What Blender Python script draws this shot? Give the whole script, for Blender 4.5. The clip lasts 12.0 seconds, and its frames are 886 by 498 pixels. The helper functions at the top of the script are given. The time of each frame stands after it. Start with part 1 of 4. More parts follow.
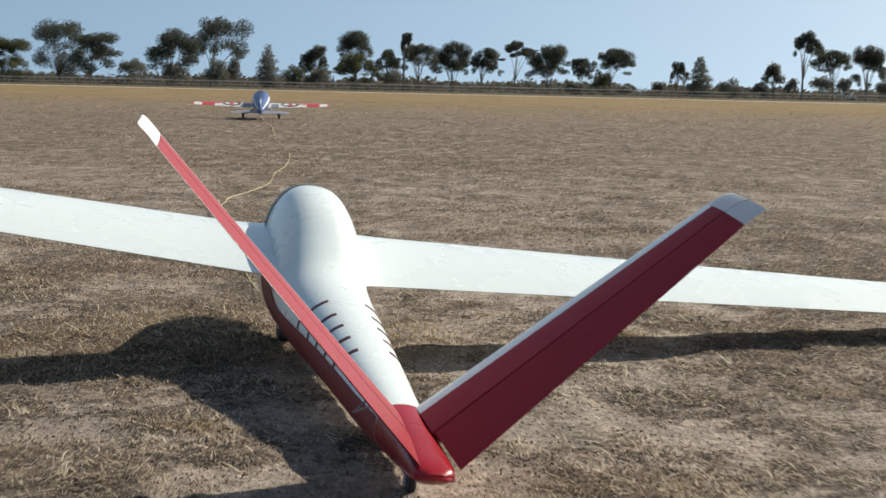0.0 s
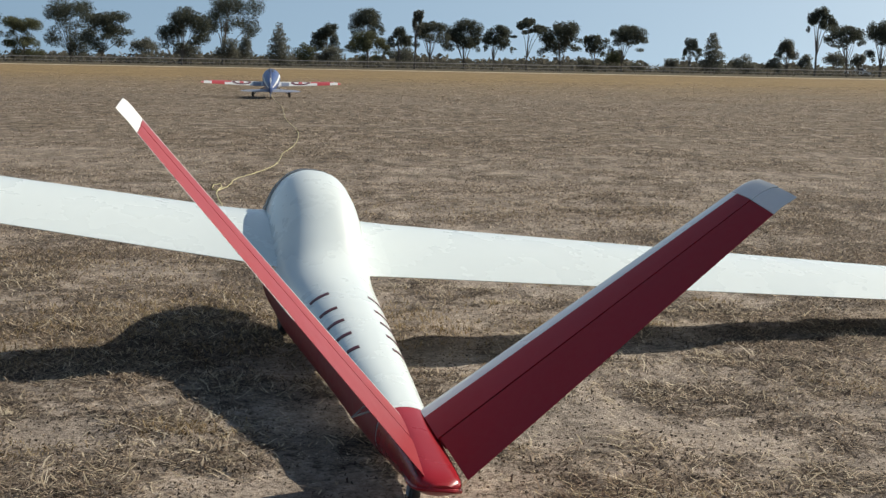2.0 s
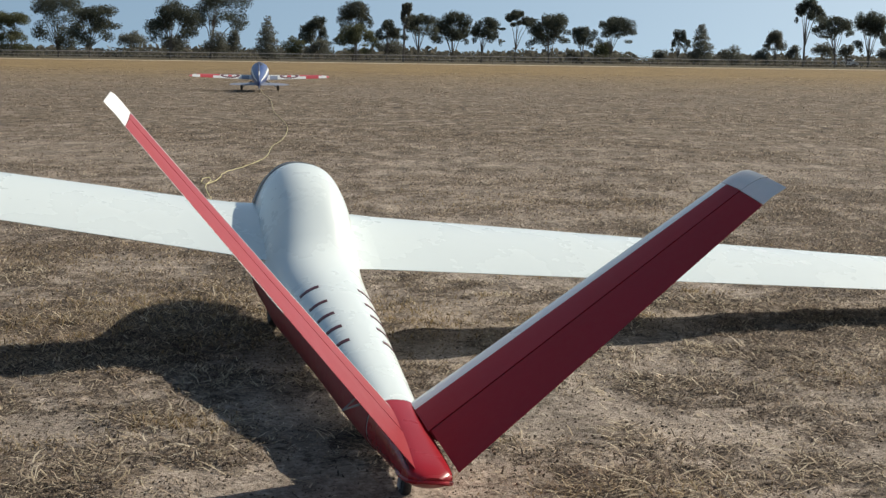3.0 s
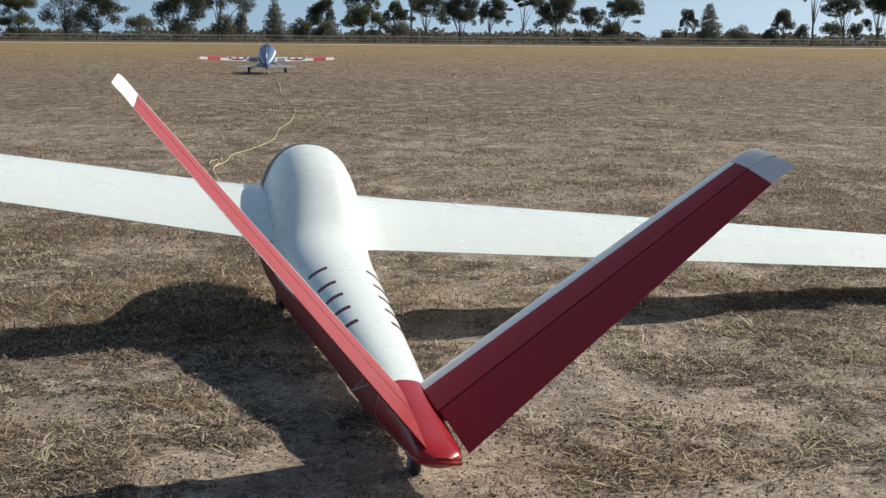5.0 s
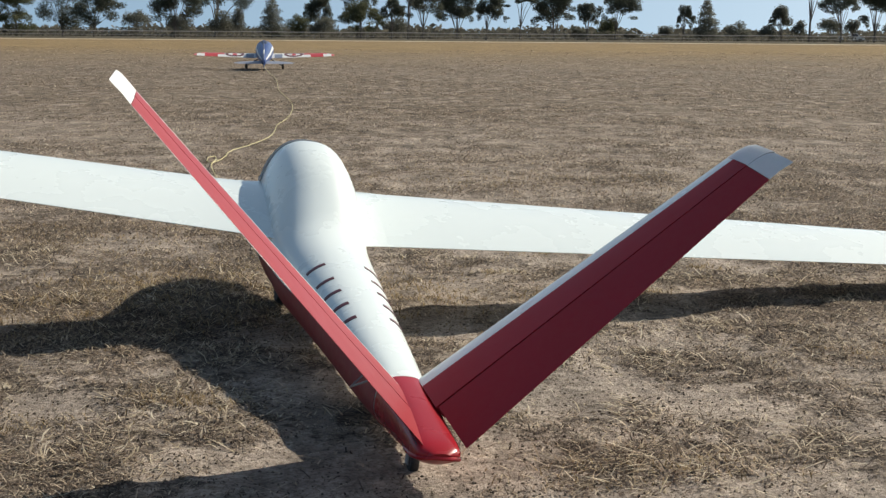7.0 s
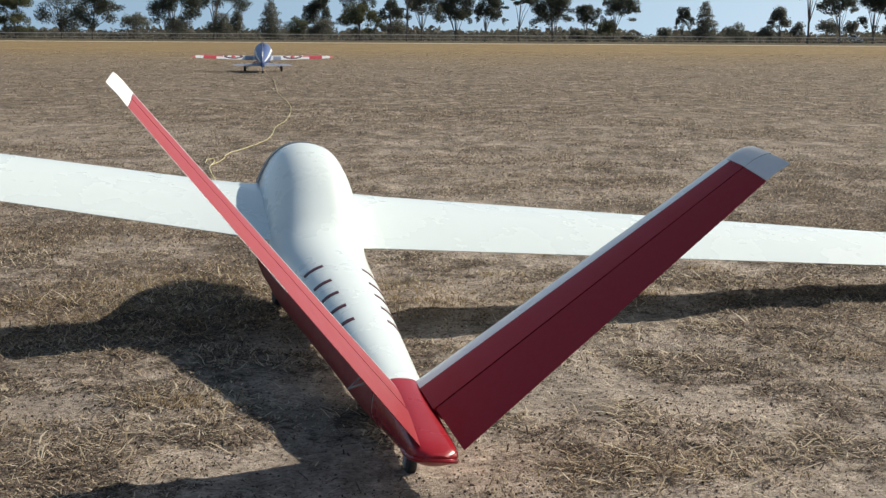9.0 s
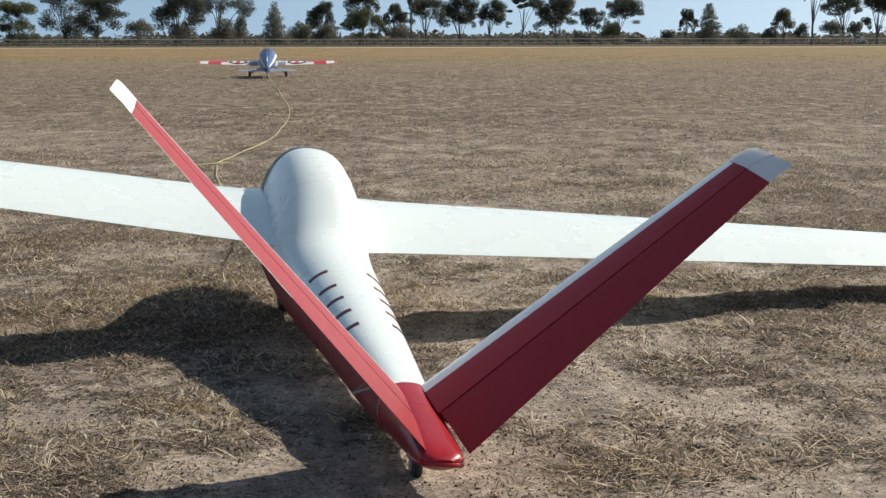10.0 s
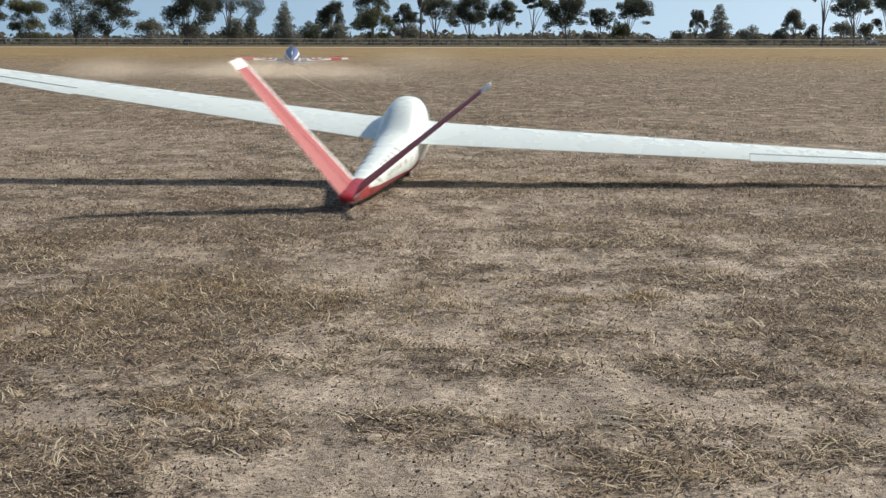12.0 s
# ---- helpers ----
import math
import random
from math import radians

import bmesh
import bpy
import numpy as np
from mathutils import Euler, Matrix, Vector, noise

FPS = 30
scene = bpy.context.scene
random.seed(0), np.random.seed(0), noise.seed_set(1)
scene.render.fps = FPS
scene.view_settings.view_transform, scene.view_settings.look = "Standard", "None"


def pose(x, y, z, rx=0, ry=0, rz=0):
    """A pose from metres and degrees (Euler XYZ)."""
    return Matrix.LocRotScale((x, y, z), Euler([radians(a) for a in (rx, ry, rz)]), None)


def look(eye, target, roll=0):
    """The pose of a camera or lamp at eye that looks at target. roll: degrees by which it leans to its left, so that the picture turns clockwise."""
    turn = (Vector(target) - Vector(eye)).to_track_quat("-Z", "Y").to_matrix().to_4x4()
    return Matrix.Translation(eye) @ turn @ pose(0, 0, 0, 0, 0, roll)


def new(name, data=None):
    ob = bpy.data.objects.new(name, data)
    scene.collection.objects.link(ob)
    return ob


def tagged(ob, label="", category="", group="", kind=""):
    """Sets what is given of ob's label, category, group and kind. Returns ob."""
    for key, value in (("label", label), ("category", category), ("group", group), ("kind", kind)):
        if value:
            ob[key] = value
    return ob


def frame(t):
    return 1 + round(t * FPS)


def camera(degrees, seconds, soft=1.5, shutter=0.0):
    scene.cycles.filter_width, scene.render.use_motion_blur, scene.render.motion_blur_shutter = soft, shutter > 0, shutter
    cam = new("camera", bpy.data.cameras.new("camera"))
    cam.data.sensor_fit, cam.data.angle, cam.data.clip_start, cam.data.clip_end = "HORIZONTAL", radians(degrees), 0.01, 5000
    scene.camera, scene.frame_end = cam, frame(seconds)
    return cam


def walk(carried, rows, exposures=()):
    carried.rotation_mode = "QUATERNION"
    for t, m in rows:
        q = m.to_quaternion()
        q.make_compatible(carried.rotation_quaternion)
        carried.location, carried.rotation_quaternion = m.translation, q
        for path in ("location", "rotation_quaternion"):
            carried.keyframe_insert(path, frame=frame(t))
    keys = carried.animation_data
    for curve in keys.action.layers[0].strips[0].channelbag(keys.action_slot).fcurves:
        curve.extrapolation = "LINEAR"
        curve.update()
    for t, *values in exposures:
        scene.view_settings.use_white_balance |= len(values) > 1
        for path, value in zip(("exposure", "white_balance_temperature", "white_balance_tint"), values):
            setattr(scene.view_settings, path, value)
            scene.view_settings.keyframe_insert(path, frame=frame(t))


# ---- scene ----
# ---- camera ----
cam = camera(33.57, 12.0, soft=1.35, shutter=0.35)
EYE = 0.70


def held(yaw, pitch, roll, x, y, z):
    return pose(x, y, EYE + z, 0, 0, yaw) @ pose(0, 0, 0, 90 + pitch) @ pose(0, 0, 0, 0, 0, roll)


CAMERA_ROWS = [
    (0.0, -0.297, -6.262, 1.293, -0.012, -0.185, -0.001),
    (0.2, 0.321, -6.683, 1.105, 0.003, -0.007, 0.006),
    (0.5, 0.321, -6.483, 1.105, 0.003, -0.007, 0.006),
    (1.0, 0.408, -6.617, 0.212, 0.003, -0.004, 0.005),
    (1.5, 0.426, -7.017, 0.555, 0.003, -0.003, 0.003),
    (2.0, 0.173, -7.137, 1.048, -0.0, -0.003, 0.003),
    (2.5, -0.09, -7.198, 1.245, -0.0, -0.001, 0.003),
    (3.0, -0.235, -7.418, 0.782, 0.0, -0.0, 0.002),
    (3.5, 0.054, -7.778, 0.124, 0.001, -0.001, 0.001),
    (5.5, -0.0, -8.164, 0.66, -0.0, 0.0, -0.0),
    (6.0, -0.134, -8.192, 0.841, -0.001, -0.001, 0.0),
    (6.5, -0.154, -8.226, 0.843, -0.001, 0.0, 0.001),
    (7.0, -0.011, -8.284, 0.445, -0.001, -0.001, 0.0),
    (9.0, -0.048, -8.211, 0.356, 0.002, -0.001, 0.0),
    (9.5, -0.06, -8.078, 0.032, 0.004, -0.003, 0.001),
    (10.0, 0.165, -8.059, -0.104, 0.004, -0.005, 0.001),
    (10.5, 0.289, -8.162, 0.087, 0.002, -0.005, 0.001),
    (11.0, 0.332, -8.165, -0.327, 0.004, 0.001, 0.001),
    (11.5, 0.458, -8.069, -0.372, 0.004, -0.001, 0.001),
    (12.0, 0.514, -8.056, 0.091, 0.002, 0.0, 0.001),
]
# the camera's automatic exposure drifts a little
walk(cam, [(t, held(*r)) for t, *r in CAMERA_ROWS],
     exposures=((0.0, 0.11), (1.0, 0.01), (2.5, -0.06), (3.5, -0.06), (5.3, 0.03), (7.0, 0.07), (9.0, 0.09), (10.0, 0.15), (11.0, 0.17), (12.0, 0.16)))

# ---- light ----
SUN_AZ, SUN_EL = 57.0, 38.5      # clockwise from +y, above the horizon
world = bpy.data.worlds.new("world")
scene.world = world
world.use_nodes = True
_n = world.node_tree.nodes
_l = world.node_tree.links
_n.clear()
_sky = _n.new("ShaderNodeTexSky")
_sky.sky_type = "NISHITA"
_sky.sun_disc = False
_sky.sun_elevation = radians(SUN_EL)
_sky.sun_rotation = radians(SUN_AZ)
_sky.altitude = 100
_sky.air_density, _sky.dust_density, _sky.ozone_density = 0.9, 1.8, 0.4
_bg = _n.new("ShaderNodeBackground")
_bg.inputs["Strength"].default_value = 0.15
_tc = _n.new("ShaderNodeTexCoord")
_mp = _n.new("ShaderNodeMapping")     # the hazy band of the horizon lies below the tree tops
_mp.inputs["Location"].default_value = (0, 0, 0.28)
_l.new(_tc.outputs["Generated"], _mp.inputs[0])
_l.new(_mp.outputs[0], _sky.inputs["Vector"])
_wo = _n.new("ShaderNodeOutputWorld")
_haze = _n.new("ShaderNodeMix")       # dry inland air: a little greener than the clear-air model
_haze.data_type, _haze.blend_type = "RGBA", "MULTIPLY"
_haze.inputs[0].default_value = 1.0
_haze.inputs[7].default_value = (0.93, 0.97, 0.86, 1)
_l.new(_sky.outputs[0], _haze.inputs[6])
_l.new(_haze.outputs[2], _bg.inputs[0])
_l.new(_bg.outputs[0], _wo.inputs[0])

_sl = bpy.data.lights.new("sun", "SUN")
_sl.energy, _sl.angle, _sl.color = 4.8, radians(0.53), (1.0, 0.93, 0.80)
sun = new("sun", _sl)
_sd = Vector((math.sin(radians(SUN_AZ)) * math.cos(radians(SUN_EL)), math.cos(radians(SUN_AZ)) * math.cos(radians(SUN_EL)), math.sin(radians(SUN_EL))))
sun.matrix_world = look(_sd * 50, (0, 0, 0))


# ---- materials ----
def mat(name, rough=0.6, metal=0.0, spec=0.5):
    m = bpy.data.materials.new(name)
    m.use_nodes = True
    b = m.node_tree.nodes["Principled BSDF"]
    b.inputs["Roughness"].default_value = rough
    b.inputs["Metallic"].default_value = metal
    b.inputs["Specular IOR Level"].default_value = spec
    return m, m.node_tree.nodes, m.node_tree.links, b


def nd(nodes, kind, **values):
    n = nodes.new(kind)
    for k, v in values.items():
        n.inputs[k.replace("_", " ")].default_value = v
    return n


def ramp(nodes, stops):
    r = nodes.new("ShaderNodeValToRGB")
    e = r.color_ramp.elements
    while len(e) < len(stops):
        e.new(0.5)
    for el, (p, c) in zip(e, stops):
        el.position, el.color = p, (*c, 1)
    return r


def painted(name, colour, rough=0.25, dirt=0.12, coat=0.0, grime=(0.30, 0.24, 0.17), spec=0.5):
    """Paint or gelcoat with faint dust and uneven gloss."""
    m, n, l, b = mat(name, rough, 0.0, spec)
    tc = n.new("ShaderNodeTexCoord")
    n1 = nd(n, "ShaderNodeTexNoise", Scale=6.0, Detail=5.0, Roughness=0.6)
    n2 = nd(n, "ShaderNodeTexNoise", Scale=60.0, Detail=4.0, Roughness=0.7)
    l.new(tc.outputs["Object"], n1.inputs["Vector"])
    l.new(tc.outputs["Object"], n2.inputs["Vector"])
    mul = n.new("ShaderNodeMath")
    mul.operation = "MULTIPLY"
    l.new(n1.outputs[0], mul.inputs[0])
    l.new(n2.outputs[0], mul.inputs[1])
    mr = nd(n, "ShaderNodeMapRange", From_Min=0.15, From_Max=0.45, To_Min=0.0, To_Max=dirt)
    l.new(mul.outputs[0], mr.inputs[0])
    mx = n.new("ShaderNodeMix")
    mx.data_type = "RGBA"
    mx.inputs[6].default_value = (*colour, 1)
    mx.inputs[7].default_value = (*grime, 1)
    l.new(mr.outputs[0], mx.inputs[0])
    l.new(mx.outputs[2], b.inputs["Base Color"])
    rr = nd(n, "ShaderNodeMapRange", From_Min=0.3, From_Max=0.7, To_Min=max(rough - 0.06, 0.03), To_Max=rough + 0.1)
    l.new(n1.outputs[0], rr.inputs[0])
    l.new(rr.outputs[0], b.inputs["Roughness"])
    b.inputs["Coat Weight"].default_value = coat
    b.inputs["Coat Roughness"].default_value = 0.08
    bp = nd(n, "ShaderNodeBump", Strength=0.004, Distance=0.002)
    l.new(n1.outputs[0], bp.inputs["Height"])
    l.new(bp.outputs[0], b.inputs["Normal"])
    return m


M_WHITE = painted("white_gelcoat", (0.77, 0.83, 0.81), 0.26, 0.03, 0.3)
M_WHITE2 = painted("white_film", (0.74, 0.74, 0.72), 0.42, 0.10)
M_RED = painted("red_covering_film", (0.305, 0.012, 0.023), 0.46, 0.05, 0.0, spec=0.28)
M_CONE = painted("red_gloss_paint", (0.35, 0.009, 0.018), 0.26, 0.04, 0.1, spec=0.35)
# belly red darkened to carry the shade under the hull, with dust over it
M_BELLY = painted("shaded_dusty_red", (0.24, 0.010, 0.014), 0.55, 0.25)
M_MAROON = painted("dark_red_lettering", (0.10, 0.012, 0.02), 0.4, 0.05)
M_DARK = painted("black_rubber", (0.02, 0.02, 0.02), 0.75, 0.5)
M_GAP = painted("dark_gap", (0.03, 0.008, 0.01), 0.8, 0.1)
M_METAL = painted("grey_metal", (0.35, 0.35, 0.36), 0.4, 0.2)
M_BLUE = painted("blue_paint", (0.03, 0.075, 0.23), 0.32, 0.10, 0.1, spec=0.3)
M_NAVY = painted("navy_paint", (0.015, 0.02, 0.05), 0.3, 0.1)
M_PALEBLUE = painted("pale_blue_paint", (0.20, 0.23, 0.30), 0.45, 0.1)
M_TUGRED = painted("tug_red_film", (0.50, 0.03, 0.035), 0.35, 0.1)
M_ROPE = painted("yellow_rope", (0.62, 0.56, 0.30), 0.8, 0.2)
M_POST = painted("weathered_post", (0.23, 0.20, 0.17), 0.85, 0.5)
M_RAIL = painted("pale_rail", (0.42, 0.40, 0.37), 0.6, 0.3)
M_SHED = painted("white_sheet", (0.7, 0.7, 0.68), 0.5, 0.2)


def glass_mat():
    m, n, l, b = mat("tinted_perspex", 0.05)
    b.inputs["Base Color"].default_value = (0.55, 0.60, 0.62, 1)
    b.inputs["Transmission Weight"].default_value = 0.85
    b.inputs["IOR"].default_value = 1.2
    return m


M_GLASS = glass_mat()


def ground_mat():
    m, n, l, b = mat("dry_soil", 0.95, 0, 0.15)
    geo = n.new("ShaderNodeNewGeometry")
    at = n.new("ShaderNodeAttribute")
    at.attribute_name = "litter"
    sep = n.new("ShaderNodeSeparateXYZ")
    l.new(geo.outputs["Position"], sep.inputs[0])

    def noise_at(scale, detail, rough=0.6, stretch=None):
        t = nd(n, "ShaderNodeTexNoise", Scale=scale, Detail=detail, Roughness=rough)
        if stretch:
            mp = n.new("ShaderNodeMapping")
            mp.inputs["Scale"].default_value = stretch
            l.new(geo.outputs["Position"], mp.inputs[0])
            l.new(mp.outputs[0], t.inputs["Vector"])
        else:
            l.new(geo.outputs["Position"], t.inputs["Vector"])
        return t
    def spread(t, lo, hi):
        """Stretch a noise's narrow middle range to 0..1."""
        mr = nd(n, "ShaderNodeMapRange", From_Min=lo, From_Max=hi)
        l.new(t.outputs[0], mr.inputs[0])
        return mr
    fine = spread(noise_at(110, 6, 0.7), 0.33, 0.67)
    mid = spread(noise_at(15, 8, 0.72), 0.34, 0.66)
    wide = noise_at(0.35, 5, 0.6)
    field = spread(noise_at(7.5, 9, 0.76, (1, 0.42, 1)), 0.36, 0.64)
    dry = noise_at(0.9, 4, 0.6)
    soil = ramp(n, [(0.10, (0.216, 0.172, 0.138)), (0.4, (0.370, 0.305, 0.247)), (0.8, (0.463, 0.389, 0.322))])
    l.new(fine.outputs[0], soil.inputs[0])
    litter = ramp(n, [(0.15, (0.053, 0.043, 0.037)), (0.42, (0.130, 0.103, 0.083)), (0.65, (0.228, 0.180, 0.138)), (0.9, (0.39, 0.318, 0.240))])
    l.new(fine.outputs[0], litter.inputs[0])
    # litter cover: mesh mask near, broken by grain
    add = n.new("ShaderNodeMath")
    add.operation = "ADD"
    l.new(at.outputs["Fac"], add.inputs[0])
    mm = nd(n, "ShaderNodeMapRange", From_Min=0.0, From_Max=1.0, To_Min=-0.48, To_Max=0.52)
    l.new(mid.outputs[0], mm.inputs[0])
    l.new(mm.outputs[0], add.inputs[1])
    cov = nd(n, "ShaderNodeMapRange", From_Min=0.40, From_Max=0.72)
    l.new(add.outputs[0], cov.inputs[0])
    near = n.new("ShaderNodeMix")
    near.data_type = "RGBA"
    l.new(cov.outputs[0], near.inputs[0])
    l.new(soil.outputs[0], near.inputs[6])
    l.new(litter.outputs[0], near.inputs[7])
    # far field: stubble seen edge-on, golden towards the track
    far = ramp(n, [(0.1, (0.058, 0.044, 0.032)), (0.4, (0.128, 0.097, 0.067)), (0.65, (0.194, 0.149, 0.104)), (0.93, (0.335, 0.268, 0.197))])
    l.new(field.outputs[0], far.inputs[0])
    fsel = nd(n, "ShaderNodeMapRange", From_Min=4.0, From_Max=15.0, To_Min=0.0, To_Max=0.80)
    l.new(sep.outputs["Y"], fsel.inputs[0])
    mix2 = n.new("ShaderNodeMix")
    mix2.data_type = "RGBA"
    l.new(fsel.outputs[0], mix2.inputs[0])
    l.new(near.outputs[2], mix2.inputs[6])
    l.new(far.outputs[0], mix2.inputs[7])
    # scuffed bare spots in the stubble
    spots = spread(noise_at(3.4, 6, 0.68, (1, 0.40, 1)), 0.54, 0.64)
    spot_w = n.new("ShaderNodeMath")
    spot_w.operation = "MULTIPLY"
    spot_w.inputs[1].default_value = 0.75
    l.new(spots.outputs[0], spot_w.inputs[0])
    mixs = n.new("ShaderNodeMix")
    mixs.data_type = "RGBA"
    l.new(spot_w.outputs[0], mixs.inputs[0])
    l.new(mix2.outputs[2], mixs.inputs[6])
    l.new(soil.outputs[0], mixs.inputs[7])
    gold = ramp(n, [(0.35, (0.20, 0.137, 0.066)), (0.65, (0.30, 0.212, 0.106))])
    l.new(wide.outputs[0], gold.inputs[0])
    gw = n.new("ShaderNodeMath")
    gw.operation = "MULTIPLY_ADD"
    gw.inputs[1].default_value = 26.0
    l.new(wide.outputs[0], gw.inputs[0])
    l.new(sep.outputs["Y"], gw.inputs[2])
    gsel = nd(n, "ShaderNodeMapRange", From_Min=42.0, From_Max=85.0, To_Min=0.0, To_Max=1.0)
    l.new(gw.outputs[0], gsel.inputs[0])
    mix3 = n.new("ShaderNodeMix")
    mix3.data_type = "RGBA"
    l.new(gsel.outputs[0], mix3.inputs[0])
    l.new(mixs.outputs[2], mix3.inputs[6])
    l.new(gold.outputs[0], mix3.inputs[7])
    scrub = nd(n, "ShaderNodeMapRange", From_Min=176.0, From_Max=180.0)
    l.new(sep.outputs["Y"], scrub.inputs[0])
    mix4 = n.new("ShaderNodeMix")
    mix4.data_type = "RGBA"
    mix4.inputs[7].default_value = (0.085, 0.072, 0.048, 1)
    l.new(scrub.outputs[0], mix4.inputs[0])
    l.new(mix3.outputs[2], mix4.inputs[6])
    # clods, trodden crust and shed seed: uneven tone a few centimetres across
    clod = spread(noise_at(26, 8, 0.8), 0.33, 0.67)
    tone = nd(n, "ShaderNodeMapRange", From_Min=0.0, From_Max=1.0, To_Min=0.56, To_Max=1.38)
    l.new(clod.outputs[0], tone.inputs[0])
    pale = spread(noise_at(6.0, 6, 0.70, (1, 0.45, 1)), 0.38, 0.64)
    tone2 = nd(n, "ShaderNodeMapRange", From_Min=0.0, From_Max=1.0, To_Min=0.66, To_Max=1.34)
    l.new(pale.outputs[0], tone2.inputs[0])
    both = n.new("ShaderNodeMath")
    both.operation = "MULTIPLY"
    l.new(tone.outputs[0], both.inputs[0])
    l.new(tone2.outputs[0], both.inputs[1])
    uneven = n.new("ShaderNodeMix")
    uneven.data_type, uneven.blend_type = "RGBA", "MULTIPLY"
    uneven.inputs[0].default_value = 1.0
    l.new(mix4.outputs[2], uneven.inputs[6])
    l.new(both.outputs[0], uneven.inputs[7])
    l.new(uneven.outputs[2], b.inputs["Base Color"])
    bp = nd(n, "ShaderNodeBump", Strength=0.55, Distance=0.006)
    bp3 = nd(n, "ShaderNodeBump", Strength=0.3, Distance=0.015)
    l.new(mid.outputs[0], bp3.inputs["Height"])
    bp2 = nd(n, "ShaderNodeBump", Strength=0.45, Distance=0.03)
    l.new(fine.outputs[0], bp.inputs["Height"])
    l.new(field.outputs[0], bp2.inputs["Height"])
    l.new(bp2.outputs[0], bp3.inputs["Normal"])
    l.new(bp3.outputs[0], bp.inputs["Normal"])
    l.new(bp.outputs[0], b.inputs["Normal"])
    return m


M_GROUND = ground_mat()


def island_mat(name, stops, rough=0.9, through_light=0.0):
    """Leaves, straw: the tone varies from piece to piece; thin leaves let light through."""
    m, n, l, b = mat(name, rough, 0, 0.2)
    geo = n.new("ShaderNodeNewGeometry")
    r = ramp(n, stops)
    l.new(geo.outputs["Random Per Island"], r.inputs[0])
    l.new(r.outputs[0], b.inputs["Base Color"])
    if through_light:
        tl = n.new("ShaderNodeBsdfTranslucent")
        l.new(r.outputs[0], tl.inputs[0])
        mx = n.new("ShaderNodeMixShader")
        mx.inputs[0].default_value = through_light
        l.new(b.outputs[0], mx.inputs[1])
        l.new(tl.outputs[0], mx.inputs[2])
        l.new(mx.outputs[0], n["Material Output"].inputs["Surface"])
    return m


M_STRAW = island_mat("dry_straw", [(0.0, (0.070, 0.055, 0.047)), (0.34, (0.182, 0.139, 0.107)), (0.64, (0.355, 0.272, 0.200)), (0.88, (0.60, 0.485, 0.355)), (1.0, (0.78, 0.6664, 0.494))], 0.85, 0.38)
M_GOLD = island_mat("golden_stubble", [(0.0, (0.11, 0.078, 0.042)), (0.45, (0.29, 0.208, 0.108)), (0.8, (0.49, 0.365, 0.20)), (1.0, (0.62, 0.50, 0.31))], 0.85, 0.4)
M_PALE = island_mat("bleached_straw", [(0.0, (0.32, 0.255, 0.17)), (0.5, (0.58, 0.485, 0.34)), (1.0, (0.80, 0.71, 0.55))], 0.8, 0.3)
M_CHIP = island_mat("dead_litter", [(0.0, (0.030, 0.024, 0.020)), (0.55, (0.085, 0.064, 0.048)), (0.9, (0.17, 0.128, 0.085)), (1.0, (0.34, 0.27, 0.18))], 0.9, 0.2)
M_CLOD = island_mat("soil_clod", [(0.0, (0.07, 0.056, 0.044)), (0.5, (0.16, 0.128, 0.098)), (1.0, (0.36, 0.30, 0.235))])
M_LEAF = island_mat("gum_leaf_dark", [(0.0, (0.050, 0.058, 0.047)), (0.5, (0.090, 0.098, 0.075)), (1.0, (0.145, 0.150, 0.110))], 0.8, 0.45)
M_LEAF2 = island_mat("gum_leaf_grey", [(0.0, (0.10, 0.10, 0.082)), (0.5, (0.16, 0.160, 0.128)), (1.0, (0.24, 0.235, 0.185))], 0.8, 0.45)
M_LEAF3 = island_mat("gum_leaf_olive", [(0.0, (0.07, 0.076, 0.044)), (0.5, (0.12, 0.126, 0.070)), (1.0, (0.17, 0.172, 0.095))], 0.8, 0.45)
M_SCRUB = island_mat("far_scrub", [(0.0, (0.09, 0.084, 0.066)), (0.6, (0.13, 0.120, 0.094)), (1.0, (0.18, 0.165, 0.13))], 0.8, 0.45)
M_BARK = painted("gum_bark", (0.16, 0.135, 0.11), 0.85, 0.5, grime=(0.06, 0.05, 0.04))
M_TRACK = painted("pale_track", (0.50, 0.44, 0.35), 0.95, 0.3)


# ---- builders ----
def mesh_object(name, verts, faces, material, smooth=None):
    me = bpy.data.meshes.new(name)
    me.from_pydata([tuple(v) for v in verts], [], faces)
    me.materials.append(material)
    if smooth is not None:
        me.polygons.foreach_set("use_smooth", [True] * len(me.polygons))
        me.set_sharp_from_angle(angle=radians(smooth))
    me.update()
    return new(name, me)


def part(name, geom, material, parent, label="", smooth=40):
    ob = mesh_object(name, geom[0], geom[1], material, smooth)
    ob.parent = parent
    if label:
        tagged(ob, label)
    return ob


def loft(rings, closed=True, caps=True):
    verts = [Vector(p) for r in rings for p in r]
    k = len(rings[0])
    faces = []
    for i in range(len(rings) - 1):
        for j in range(k if closed else k - 1):
            a, b = i * k + j, i * k + (j + 1) % k
            faces.append((a, b, b + k, a + k))
    if caps and closed:
        faces.append(tuple(reversed(range(k))))
        faces.append(tuple(range((len(rings) - 1) * k, len(rings) * k)))
    return verts, faces


def join(*geoms):
    V, F = [], []
    for v, f in geoms:
        o = len(V)
        V += list(v)
        F += [tuple(i + o for i in q) for q in f]
    return V, F


def moved(geom, m):
    return [m @ Vector(v) for v in geom[0]], geom[1]


